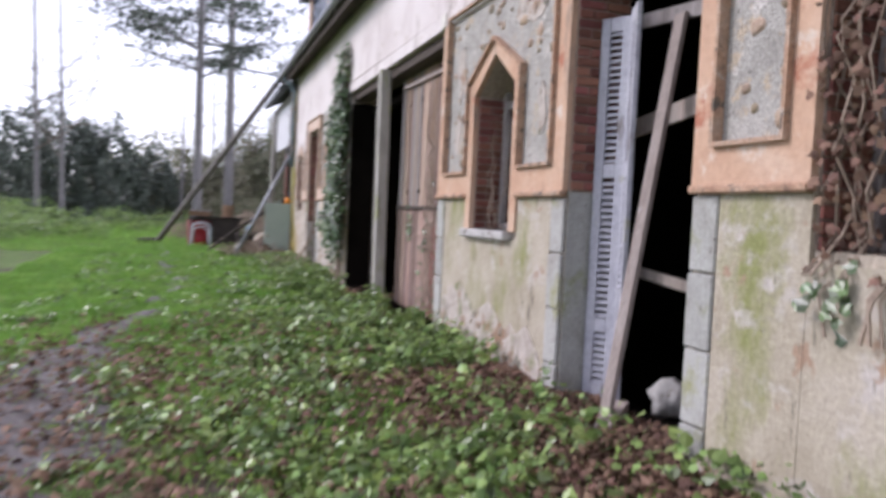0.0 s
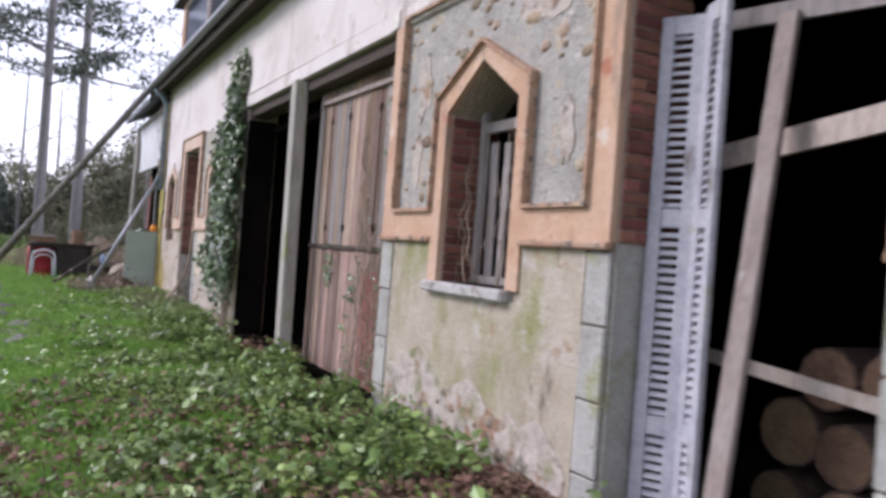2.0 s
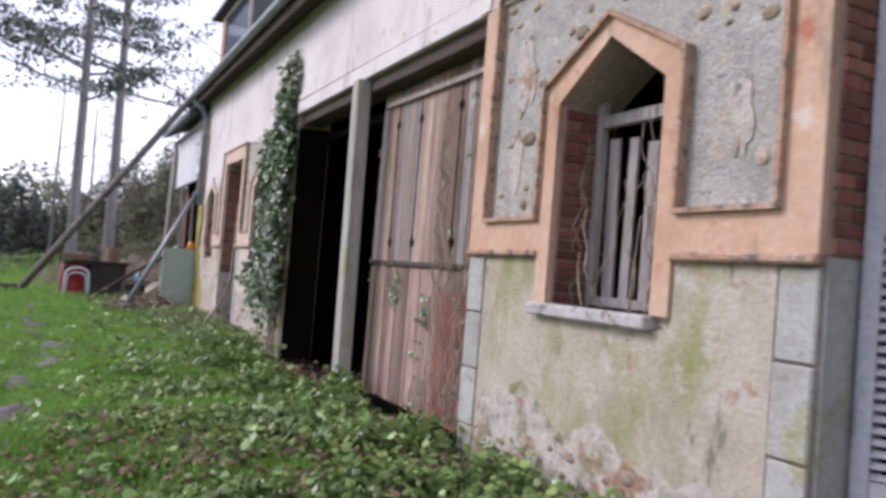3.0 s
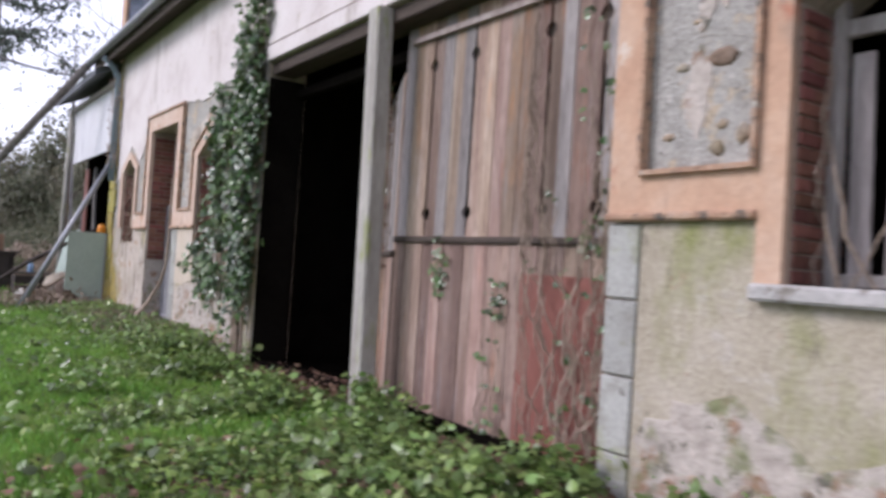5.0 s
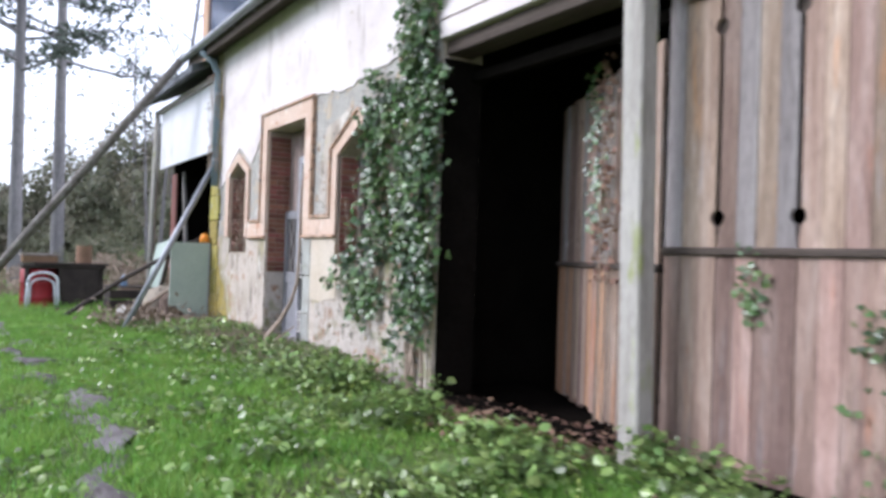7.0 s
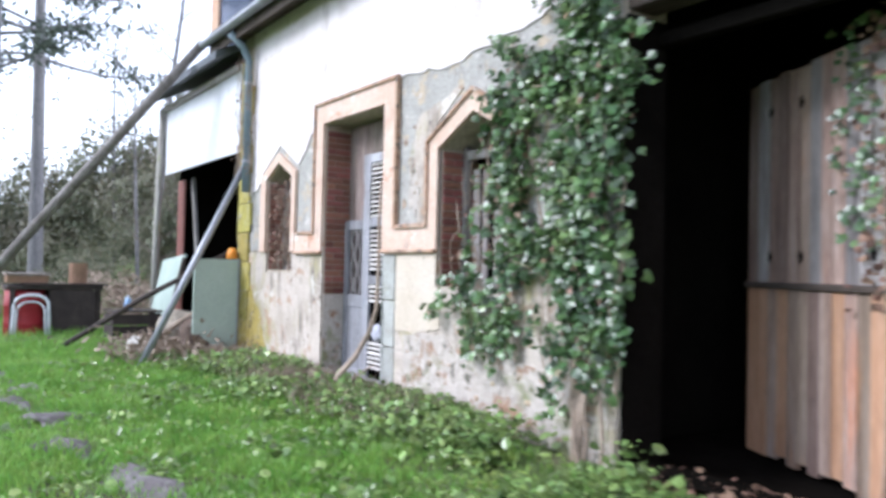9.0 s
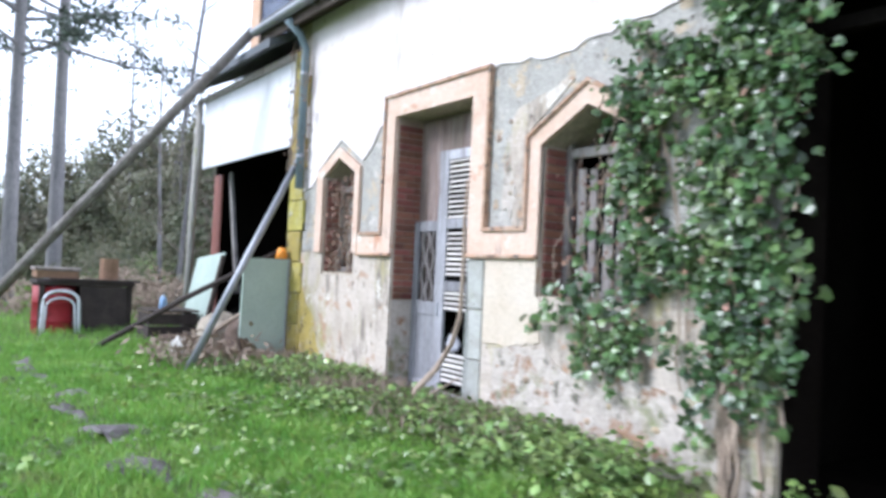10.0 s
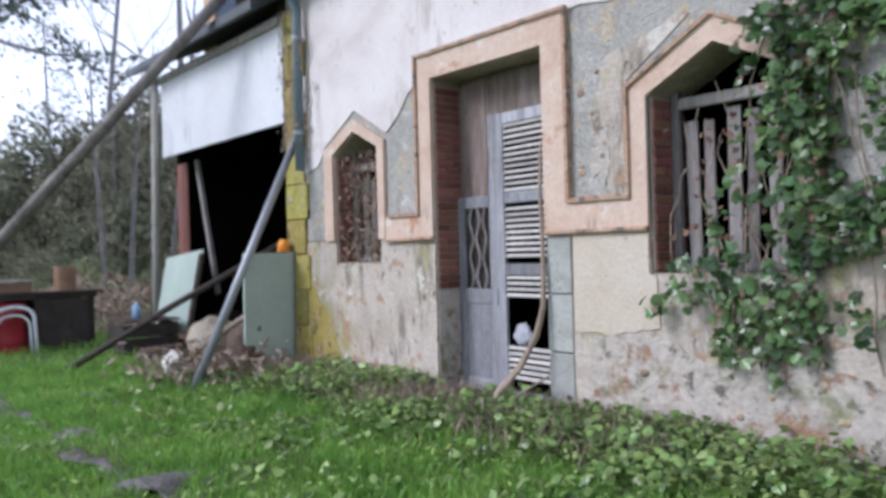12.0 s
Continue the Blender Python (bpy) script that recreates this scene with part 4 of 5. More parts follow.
def stone(x, z, s, parent, y=-0.016, mat=None):
    bm = bmesh.new()
    bmesh.ops.create_icosphere(bm, subdivisions=2, radius=1.0)
    sx, sz, q = s * rng.uniform(0.8, 1.5), s * rng.uniform(0.6, 1.0), rng.uniform(0, 6)
    for v in bm.verts:
        n = 1 + 0.4 * noise.noise(v.co * 1.4 + Vector((x * 9, z * 9, q)))
        v.co = Vector((x + v.co.x * sx * n, y + v.co.y * 0.02, z + v.co.z * sz * n))
    part("stone", bm, mat or M_FIELD, parent, smooth=True)


def in_poly(x, z, poly):
    odd = False
    for (x0, z0), (x1, z1) in zip(poly, poly[1:] + poly[:1]):
        if (z0 > z) != (z1 > z) and x < (x1 - x0) * (z - z0) / (z1 - z0) + x0:
            odd = not odd
    return odd


fs = thing("embedded_stones", (1.4, -0.01, 3.2), "ochre and grey field stones showing through the roughcast", "stones", kind="structure")
room = inset(PANEL_B, 0.07)
count = 0
while count < 46:
    x, z = rng.uniform(0.2, 2.7), rng.uniform(1.9, 3.45)
    if not in_poly(x, z, room) or (z < 2.9 and rng.random() < 0.62):
        continue
    count += 1
    stone(x, z, rng.uniform(0.018, 0.06), fs, -0.019 + rng.uniform(0, 0.006))
for _ in range(13):
    stone(rng.uniform(-2.10, -1.72), rng.uniform(1.95, 3.3), rng.uniform(0.02, 0.06), fs, -0.018)
for _ in range(34):
    q = rng.random()
    stone(rng.uniform(0.3, 2.65), 0.1 + 0.45 * q * q, rng.uniform(0.02, 0.055), fs, -0.004)
for _ in range(16):
    stone(rng.uniform(8.1, 10.7), rng.uniform(0.25, 0.75), rng.uniform(0.015, 0.04), fs, 0.0)
for _ in range(10):
    stone(rng.uniform(10.36, 10.8), rng.uniform(2.0, 2.9), rng.uniform(0.02, 0.045), fs, -0.018)
structure("wall_torn_skin", plate([(10.31, 1.935), (10.50, 1.95)] + ragged([(10.50, 2.06), (10.46, 2.25), (10.55, 2.50), (10.55, 2.90), (10.44, 3.00), (10.20, 3.05), (9.96, 3.12), (9.86, 3.16)], 0.025, 0.07, 61) + [(9.80, 3.12), (10.32, 2.76)], [], -0.011, -0.002), M_CREAM,
          "cream plaster skin torn along a wandering crack", "wall")
structure("wall_buff_patch", plate([(10.845, 1.69), (10.16, 1.69), (10.16, 1.36), (10.10, 1.34)] + ragged([(10.08, 0.98), (10.3, 0.93), (10.55, 0.90), (10.845, 0.92)], 0.02, 0.07, 62), [], -0.003, 0.008), M_BUFF, "smooth buff render with a broken lower edge", "wall")
fl = thing("flaked_plaster", (1.0, 0, 3.0), "pale skin of plaster left standing on the roughcast", "plaster", kind="structure")
for k, (cx, cz, r, q) in enumerate(((0.75, 3.22, 0.24, 1.5), (2.35, 2.9, 0.17, 0.6), (0.47, 2.35, 0.13, 0.5), (2.4, 2.3, 0.13, 0.5), (-1.95, 2.85, 0.15, 0.6), (10.56, 2.3, 0.17, 0.5), (10.46, 2.72, 0.18, 0.8))):
    ring = []
    for a in np.linspace(0, 2 * math.pi, 40)[:-1]:
        w_ = 1 + 0.5 * noise.noise((k * 5 + math.cos(a) * 1.3, math.sin(a) * 1.3, 0)) + 0.28 * noise.noise((k * 5 + math.cos(a) * 4, math.sin(a) * 4, 3))
        ring.append((cx + r * q * w_ * math.cos(a), cz + r / max(0.6, q) * w_ * math.sin(a)))
    part("flake", plate(ring, [], -0.013, -0.007 + 0.002 * (k % 3)), M_PATCH, fl)

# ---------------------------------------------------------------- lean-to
# These three walls carry the shade of the lean-to as near-black colour.
structure("wall_lean_to_back", new_box(15.29, 19.65, -3.1, -3.0, 0.0, 6.0), M_SHADE, "rear wall of the lean-to, near black for shade", "wall")
structure("wall_lean_to_side", new_box(19.50, 19.6, -2.99, -0.35, 0.0, 4.45), M_SHADE, "boarded side of the lean-to, near black for shade", "wall")
structure("wall_lean_to_inner", new_box(15.285, 15.31, -2.99, -0.03, 0.0, 4.8), M_SHADE, "flank wall of the house inside the lean-to, near black for shade", "wall")
wp = thing("white_panel", (17.3, 0.02, 3.17), "large white cladding sheet over the lean-to opening", "panel", kind="structure")
part("sheet", new_box(15.30, 19.25, 0.0, 0.022, 3.17, 4.47, bevel=0.004), M_WPANEL, wp)
part("bottom_batten", new_box(15.32, 19.22, -0.06, -0.001, 3.185, 3.26), M_BEAM, wp)
part("top_batten", new_box(15.32, 19.60, 0.023, 0.07, 4.36, 4.47, bevel=0.006), M_GREYWOOD, wp)
lp = thing("lean_to_post", (19.3, 0.1, 0.2), "thin pale timber post at the end of the lean-to", "post")
part("shaft", tube(bmesh.new(), [(19.36, 0.14, 0.0), (19.36, 0.11, 2.4), (19.33, 0.09, 4.4)], 0.075, 0.06, 8), M_POST, lp, smooth=True)
plank_thing((19.22, -0.3, 0.2), (19.24, -0.3, 3.1), 0.40, 0.03, M_RUST, "red-brown board standing in the lean-to")
plank_thing((18.0, -0.30, 1.0), (18.9, -0.40, 3.12), 0.10, 0.06, M_GREYWOOD, "grey brace slanting in the lean-to")

gp = thing("green_panel", (15.13, 0.38, 0.2), "pale green sheet standing against the corner", "panel")
part("sheet", beam(bmesh.new(), (15.15, 0.36, 0.15), (15.12, 0.36, 1.59), 0.64, 0.04, (1, 0, 0)), M_GPANEL, gp)
part("edge_strip", beam(bmesh.new(), (15.15, 0.05, 0.15), (15.12, 0.05, 1.60), 0.03, 0.05, (1, 0, 0)), M_ZINC, gp)
wl2 = tagged(new("white_board", mesh_of(beam(bmesh.new(), (18.30, 0.30, 0.45), (18.40, 0.04, 1.62), 1.35, 0.03, (0, 1, 0.2)), M_GPANEL)), "pale grey-green board leaning in the lean-to", "board")
plank_thing((17.65, 0.36, 0.3), (17.72, 0.06, 1.62), 0.09, 0.06, M_BEAM, "dark batten leaning on the white board")
# Floor colour is near black in place of shade under the roof.
structure("lean_to_rubble_floor", new_box(15.4, 19.3, -2.9, -0.1, -0.1, 0.24), M_SHADE, "cluttered floor of the lean-to, near black for shade", "floor")

# poles
lpole = thing("long_pole", (20.8, 3.52, 0.2), "long weathered pole propped from the ground to the eaves", "pole")
part("shaft", tube(bmesh.new(), [(20.8, 3.52, 0.10), (19.3, 2.46, 1.72), (17.6, 1.28, 3.48), (16.2, 0.33, 4.92)], 0.10, 0.075, 10), M_POLE, lpole, smooth=True)
fb = tagged(new("footing_block", mesh_of(new_box(20.6, 21.15, 3.45, 4.0, 0.0, 0.34, bevel=0.05), M_BOARD)), "dark block that holds the foot of the pole", "block")
prop = tagged(new("prop_pole", mesh_of(tube(bmesh.new(), [(14.79, 1.46, 0.12), (14.90, 0.07, 2.95)], 0.048, 0.044, 10), M_ZINC, True)), "grey metal tube leaning against the corner of the wall", "pole")
dark = tagged(new("dark_pole", mesh_of(tube(bmesh.new(), [(17.5, 2.10, 0.10), (16.1, 1.15, 0.98), (15.26, 0.08, 1.72)], 0.045, 0.035, 8), M_BOARD, True)), "dark wooden pole leaning across the debris", "pole")
stick = tagged(new("branch", mesh_of(tube(bmesh.new(), [(15.85, 1.00, 0.42), (15.50, 0.60, 0.78), (15.16, 0.12, 1.14)], 0.04, 0.03, 7), M_VINE, True)), "bare branch leaning on the green sheet", "branch")

# ---------------------------------------------------------------- table with drum, box and tube frame
gz = 0.12
tb = thing("work_table", (20.1, 1.75, gz), "dark makeshift table of old boards", "table")
part("tabletop", new_box(19.55, 20.6, 0.98, 2.52, 1.00, 1.07, bevel=0.012), M_BOARD, tb)
part("tabletop_board", new_box(19.50, 19.82, 0.90, 2.30, 1.072, 1.11, bevel=0.008), M_BOARD, tb)
for x, y in ((19.64, 1.05), (19.64, 2.44), (20.5, 1.05), (20.5, 2.44)):
    part("leg", new_box(x - 0.04, x + 0.04, y - 0.04, y + 0.04, gz - 0.1, 1.00, bevel=0.006), M_BOARD, tb)
part("side_board", new_box(19.56, 19.60, 1.10, 1.86, gz - 0.05, 0.99), M_BOARD, tb)
part("rear_board", new_box(20.46, 20.5, 1.10, 2.40, gz - 0.05, 0.99), M_BOARD, tb)
bx = thing("cardboard_box", (19.95, 2.17, 1.115), "flat brown box lying on the table", "box")
part("body", new_box(19.65, 20.30, 1.88, 2.52, 1.112, 1.24, bevel=0.008), M_BROWNBOX, bx)
part("lid", new_box(19.62, 20.33, 1.85, 2.55, 1.242, 1.29, bevel=0.008), M_PLANK, bx)
blk = tagged(new("wooden_block", mesh_of(tube(bmesh.new(), [(19.78, 1.38, 1.112), (19.78, 1.38, 1.48)], 0.16, 0.155, 16), M_BROWNBOX)), "sawn brown log end standing on the table", "block")


def drum(name, x, y, z, r, h, mat, label):
    e = thing(name, (x, y, z), label, "drum", "red drums")
    bm = bmesh.new()
    prof = [(0.0, 0), (r, 0), (r * 1.03, 0.02), (r, 0.04), (r, h / 3), (r * 1.03, h / 3 + 0.02), (r, h / 3 + 0.04), (r, 2 * h / 3), (r * 1.03, 2 * h / 3 + 0.02), (r, 2 * h / 3 + 0.04), (r, h), (r * 0.95, h), (r * 0.95, h - 0.02), (0.0, h - 0.02)]
    vs = [bm.verts.new((x + a, y, z + b)) for a, b in prof]
    es = [bm.edges.new((vs[i], vs[i + 1])) for i in range(len(vs) - 1)]
    bmesh.ops.spin(bm, geom=vs + es, cent=(x, y, z), axis=(0, 0, 1), angle=2 * math.pi, steps=20, use_duplicate=False)
    bmesh.ops.remove_doubles(bm, verts=bm.verts, dist=0.0005)
    bmesh.ops.recalc_face_normals(bm, faces=bm.faces)
    shell = part("barrel", bm, mat, e, smooth=True)
    bm = tube(bmesh.new(), [(x + r * 0.4, y, z + h - 0.021), (x + r * 0.4, y, z + h - 0.008)], 0.03, sides=8)
    part("bung", bm, M_ZINC, shell)
    return e


drum("steel_drum", 19.95, 2.20, gz - 0.05, 0.34, 0.90, M_RED, "dull red steel drum under the table")
drum("steel_drum", 20.0, 1.36, gz - 0.05, 0.30, 0.90, M_RUST, "dark rusty drum under the table")
ar = thing("tube_frame", (19.45, 2.16, gz), "white bent steel tube frame of an old chair", "chair frame")
pts = [(19.44, 1.86, gz - 0.05)] + [(19.46, 2.16 - 0.27 * math.cos(a), 0.66 + 0.25 * max(0, math.sin(a)) ** 0.6) for a in np.linspace(0, math.pi, 15)] + [(19.44, 2.46, gz - 0.05)]
part("outer_tube", tube(bmesh.new(), pts, 0.028, sides=8), M_CHROME, ar, smooth=True)
part("inner_tube", tube(bmesh.new(), [(p[0] + 0.05, 2.16 + (p[1] - 2.16) * 0.82, p[2] - (0.12 if p[2] > 0.5 else 0)) for p in pts], 0.020, sides=8), M_CHROME, ar, smooth=True)

# debris by the lean-to
cr = thing("crate", (18.2, 0.75, 0.2), "dark weathered wooden crate in the grass", "crate")
for i in range(3):
    part("slat", new_box(17.80, 17.83, 0.40, 1.16, 0.10 + i * 0.19, 0.27 + i * 0.19), M_BOARD, cr)
    part("slat", new_box(17.831, 18.50, 0.395, 0.425, 0.10 + i * 0.19, 0.27 + i * 0.19), M_BOARD, cr)
    part("slat", new_box(17.831, 18.50, 1.135, 1.165, 0.10 + i * 0.19, 0.27 + i * 0.19), M_BOARD, cr)
part("lid", new_box(17.78, 18.52, 0.38, 1.18, 0.68, 0.71), M_BEAM, cr)
tagged(new("log", mesh_of(tube(bmesh.new(), [(17.35, 0.45, 0.28), (17.40, 1.10, 0.26)], 0.12, 0.11, 10), M_LOG, True)), "dark short log beside the crate", "log")
bt = thing("plastic_bottle", (18.2, 0.9, 0.712), "pale blue plastic bottle on the crate", "bottle")
bb = part("body", tube(bmesh.new(), [(18.2, 0.85, 0.712), (18.2, 0.85, 0.86), (18.2, 0.85, 0.91)], 0.07, 0.04, 10), M_BLUE, bt, smooth=True)
part("cap", tube(bmesh.new(), [(18.2, 0.85, 0.911), (18.2, 0.85, 0.95)], 0.025, sides=8), M_WPANEL, bb)
tagged(new("orange_cap", mesh_of(tube(bmesh.new(), [(15.20, 0.12, 1.60), (15.20, 0.12, 1.71), (15.20, 0.12, 1.75)], 0.085, 0.04, 10), M_BRIGHT, True)), "bright orange plastic cap on the green sheet", "cap")


def sack(name, c, s, mat, label, cat, seed):
    bm = bmesh.new()
    bmesh.ops.create_icosphere(bm, subdivisions=3, radius=1.0)
    for v in bm.verts:
        n = 1 + 0.35 * noise.noise(v.co * 2.0 + Vector((seed, 0, 0))) + 0.12 * noise.noise(v.co * 6.0 + Vector((0, seed, 0)))
        v.co = Vector((c[0] + v.co.x * s[0] * n, c[1] + v.co.y * s[1] * n, max(c[2] - s[2] * 0.9, c[2] + v.co.z * s[2] * n)))
    return tagged(new(name, mesh_of(bm, mat, True)), label, cat)


sack("sacking", (15.75, 1.25, 0.32), (0.12, 0.14, 0.16), M_PALECLOTH, "crumpled pale sacking among the debris", "cloth", 1)
sack("dark_stump", (15.35, 0.55, 0.42), (0.26, 0.24, 0.34), M_LOG, "dark rotten stump wrapped in roots", "stump", 2)
sack("pale_rubble", (16.3, 0.55, 0.42), (0.34, 0.3, 0.36), M_CORE, "heap of pale rubble", "rubble", 3)
# The heap takes the interior's near-black colour, with the shade painted in.
sack("brush_heap", (17.6, -0.35, 0.42), (0.7, 0.4, 0.34), M_SHADE, "heap of scrap in the lean-to, near black for shade", "scrap", 4)
sack("pale_stone", (-0.62, -0.55, 0.33), (0.13, 0.13, 0.14), M_STONE, "rounded pale stone lying inside the opening", "stone", 7)

sack("rag", (11.66, -0.27, 0.80), (0.10, 0.03, 0.10), M_SHUTTER, "blue-grey crumpled rag caught in the broken louvres", "cloth", 12)

# logs stacked inside the tall opening
for x, y, z, r in ((-0.72, -1.5, 0.62, 0.17), (-1.12, -1.5, 0.70, 0.21), (-0.40, -1.5, 0.68, 0.19), (-0.95, -1.5, 1.02, 0.17), (-0.60, -1.5, 1.0, 0.17), (-0.75, -1.5, 0.28, 0.18), (-1.15, -1.5, 0.27, 0.18), (-0.35, -1.5, 0.28, 0.17)):
    z += 0.07
    e = thing("log", (x, y, z - r), "sawn log in a stack, end grain showing", "log", "stacked logs")
    part("bark", tube(bmesh.new(), [(x, y - 0.5, z), (x, y + 0.498, z)], r, sides=12), M_LOG, e, smooth=False)
    part("end_grain", tube(bmesh.new(), [(x, y + 0.499, z), (x, y + 0.505, z)], r * 0.92, sides=12), M_LOGEND, e)
plank_thing((-0.62, -0.18, 0.29), (-1.0, 0.18, 0.25), 0.10, 0.07, M_PLANK, "short pale timber offcut on the leaves", (0, 0, 1), "offcut")
sack("pale_sack", (9.6, -3.6, 0.35), (0.4, 0.35, 0.35), M_LOG, "dull sack on the floor of the garage", "sack", 9)


# ---------------------------------------------------------------- trees and distance
def limb(bm, a, d, length, r, depth, rng, droop=0.0, sides=5, tips=None):
    """A tapering limb that wanders and forks."""
    pts, p, v = [Vector(a)], Vector(a), Vector(d).normalized()
    k = 4
    for i in range(k):
        v = (v + Vector((rng.uniform(-0.22, 0.22), rng.uniform(-0.22, 0.22), rng.uniform(-0.12, 0.18) - droop))).normalized()
        p = p + v * (length / k)
        pts.append(p.copy())
    tube(bm, pts, r, r * 0.45, sides, cap=False)
    if tips is not None:
        tips.extend(pts[1:])
    if depth:
        for i in range(rng.choice((2, 3, 3))):
            q = pts[rng.choice((2, 3, 4))]
            w2 = (v + Vector((rng.uniform(-0.9, 0.9), rng.uniform(-0.9, 0.9), rng.uniform(-0.3, 0.6)))).normalized()
            limb(bm, q, w2, length * rng.uniform(0.5, 0.72), r * 0.5, depth - 1, rng, droop, max(3, sides - 1), tips)


def pine(x, y, h, r, seed, bare=0.35, spread=3.0):
    rng = random.Random(seed)
    z = ground_z(x, y) - 0.2
    e = thing("pine_tree", (x, y, z), "tall dark pine with bare lower trunk and ragged crown", "tree", "pine trees")
    bm = bmesh.new()
    lean = (rng.uniform(-0.3, 0.3), rng.uniform(-0.3, 0.3))
    axis = [(x + lean[0] * f, y + lean[1] * f, z + h * f) for f in np.linspace(0, 1, 9)]
    tube(bm, axis, r, r * 0.18, 9, cap=False)
    part("trunk", bm, M_BARK, e, smooth=True)
    bm = bmesh.new()
    P, N, S = [], [], []
    k = int(h * 2.0)
    for i in range(k):
        f = rng.uniform(bare, 0.99)
        a = rng.uniform(0, 2 * math.pi)
        L = spread * (1.15 - f) ** 0.6 * rng.uniform(0.5, 1.15)
        st = Vector((x + lean[0] * f, y + lean[1] * f, z + h * f))
        tips = []
        limb(bm, st, (math.cos(a), math.sin(a), rng.uniform(-0.25, 0.35)), L, 0.05 * (1.2 - f) + 0.012, 1, rng, 0.02, 4, tips)
        for t in tips:
            if (t - st).length < L * 0.4 or rng.random() < 0.2:
                continue
            for _ in range(rng.randint(12, 18)):
                P.append(t + Vector((rng.gauss(0, 0.26), rng.gauss(0, 0.26), rng.gauss(0, 0.10))))
                N.append((rng.gauss(0, 0.7), rng.gauss(0, 0.7), rng.gauss(0.6, 0.5)))
                S.append(rng.uniform(0.10, 0.24))
    part("branchwork", bm, M_BARK, e, kind="stuff")
    leaf_cloud("crown", P, N, S, M_NEEDLE, "dark needle sprays", "", "needle", seed, e)
    return e


pine(27.6, 2.2, 21, 0.20, 1, 0.30, 4.6)
pine(29.4, 0.9, 22, 0.22, 2, 0.30, 4.6)


def bare_tree(x, y, h, r, seed, lean=(0, 0), depth=3, leaves=0):
    rng = random.Random(seed)
    z = ground_z(x, y) - 0.2
    e = thing("bare_tree", (x, y, z), "bare winter tree with thin branches", "tree", "bare trees")
    bm = bmesh.new()
    axis = [(x + lean[0] * f + 0.1 * math.sin(f * 5 + seed), y + lean[1] * f, z + h * f) for f in np.linspace(0, 1, 8)]
    tube(bm, axis, r, r * 0.25, 7, cap=False)
    part("trunk", bm, M_BARK, e, smooth=True)
    bm = bmesh.new()
    tips = []
    for i in range(11):
        f = rng.uniform(0.25, 0.97)
        a = rng.uniform(0, 6.3)
        limb(bm, (x + lean[0] * f, y + lean[1] * f, z + h * f), (math.cos(a), math.sin(a), rng.uniform(0.3, 1.0)), h * 0.24 * (1.25 - f), r * 0.35 * (1.15 - f), depth - 1, rng, 0, 4, tips)
    part("branchwork", bm, M_TWIG, e, kind="stuff")
    if leaves:
        P, N, S = [], [], []
        for t in tips:
            for _ in range(leaves):
                P.append(t + Vector((rng.gauss(0, 0.3), rng.gauss(0, 0.3), rng.gauss(0, 0.3))))
                N.append((rng.gauss(0, 1), rng.gauss(0, 1), rng.gauss(0.3, 1)))
                S.append(rng.uniform(0.06, 0.14))
        leaf_cloud("crown", P, N, S, M_SHRUB, "thin grey-green foliage", "", "round", seed, e)
    return e


bare_tree(35.35, -6.8, 16.2, 0.176, 11, (1.0, -0.5), 2)
bare_tree(28.6, 7.24, 10.8, 0.108, 12, (0.5, 0.4), 3)
bare_tree(31.3, 8.59, 12.15, 0.135, 13, (-0.4, 0.3), 3, 1)
bare_tree(40.75, 2.92, 9.45, 0.108, 14, (0.3, 0), 3)
bare_tree(27.925, -5.99, 6.75, 0.068, 15, (0.3, 0.2), 3, 1)
bare_tree(29.95, -8.96, 8.1, 0.081, 16, (-0.2, 0.2), 3, 1)
bare_tree(26.575, -1.265, 6.75, 0.068, 17, (0.2, 0.2), 3)
bare_tree(38.05, -3.02, 9.45, 0.095, 18, (0.4, 0.2), 3, 1)
bare_tree(36.0, -3.8, 17, 0.13, 21, (0.3, -1.8), 2)
tr = random.Random(77)
for k in range(8):
    bare_tree(24 + tr.uniform(0, 15), -10.2 + tr.uniform(0, 9.5), tr.uniform(4.7, 8.8), tr.uniform(0.04, 0.08), 60 + k, (tr.gauss(0, 0.5), tr.gauss(0, 0.5)), 4)
bare_tree(46.15, 1.03, 9.45, 0.108, 19, (0.1, 0.2), 3, 1)


def thicket(name, blobs, n, mat, size, label, seed, twig=0):
    """Leaves scattered over uneven mounds, with gaps; each mound is x, y, radius across, height."""
    rng = np.random.default_rng(seed)
    P, N, S = [], [], []
    tot = sum(b[2] * b[3] for b in blobs)
    for x, y, r, h in blobs:
        m = int(n * r * h / tot)
        u = rng.normal(size=(m, 3))
        u /= np.linalg.norm(u, axis=1, keepdims=True)
        u[:, 2] = np.abs(u[:, 2])
        g = ground_z(x, y)
        for q in u:
            w_ = 1 + 0.45 * noise.noise((q[0] * 2.2 + x, q[1] * 2.2 + y, q[2] * 2.2 + seed)) - abs(rng.normal(0, 0.14))
            if noise.noise((q[0] * 4.5 + x * 3, q[1] * 4.5, q[2] * 4.5 + seed)) < -0.32:
                continue
            px, py = x + q[0] * r * w_, y + q[1] * r * w_
            P.append((px, py, max(ground_z(px, py), g + q[2] * h * w_)))
            N.append(q + rng.normal(0, 0.6, 3))
            S.append(size * rng.uniform(0.6, 1.5))
    ob = leaf_cloud(name, P, N, S, mat, label, "shrubs", "long" if size < 0.1 else "round", seed)
    return ob


thicket("evergreen_bushes", [(39.4, 6.7, 2.16, 5.265), (40.75, 8.86, 2.43, 5.94), (39.4, 11.02, 1.89, 5.4), (43.45, 4.81, 2.025, 4.59), (36.7, 14.125, 2.025, 4.05)], 34000, M_NEEDLE, 0.15, "dense dark evergreen bushes at the edge of the field", 31)
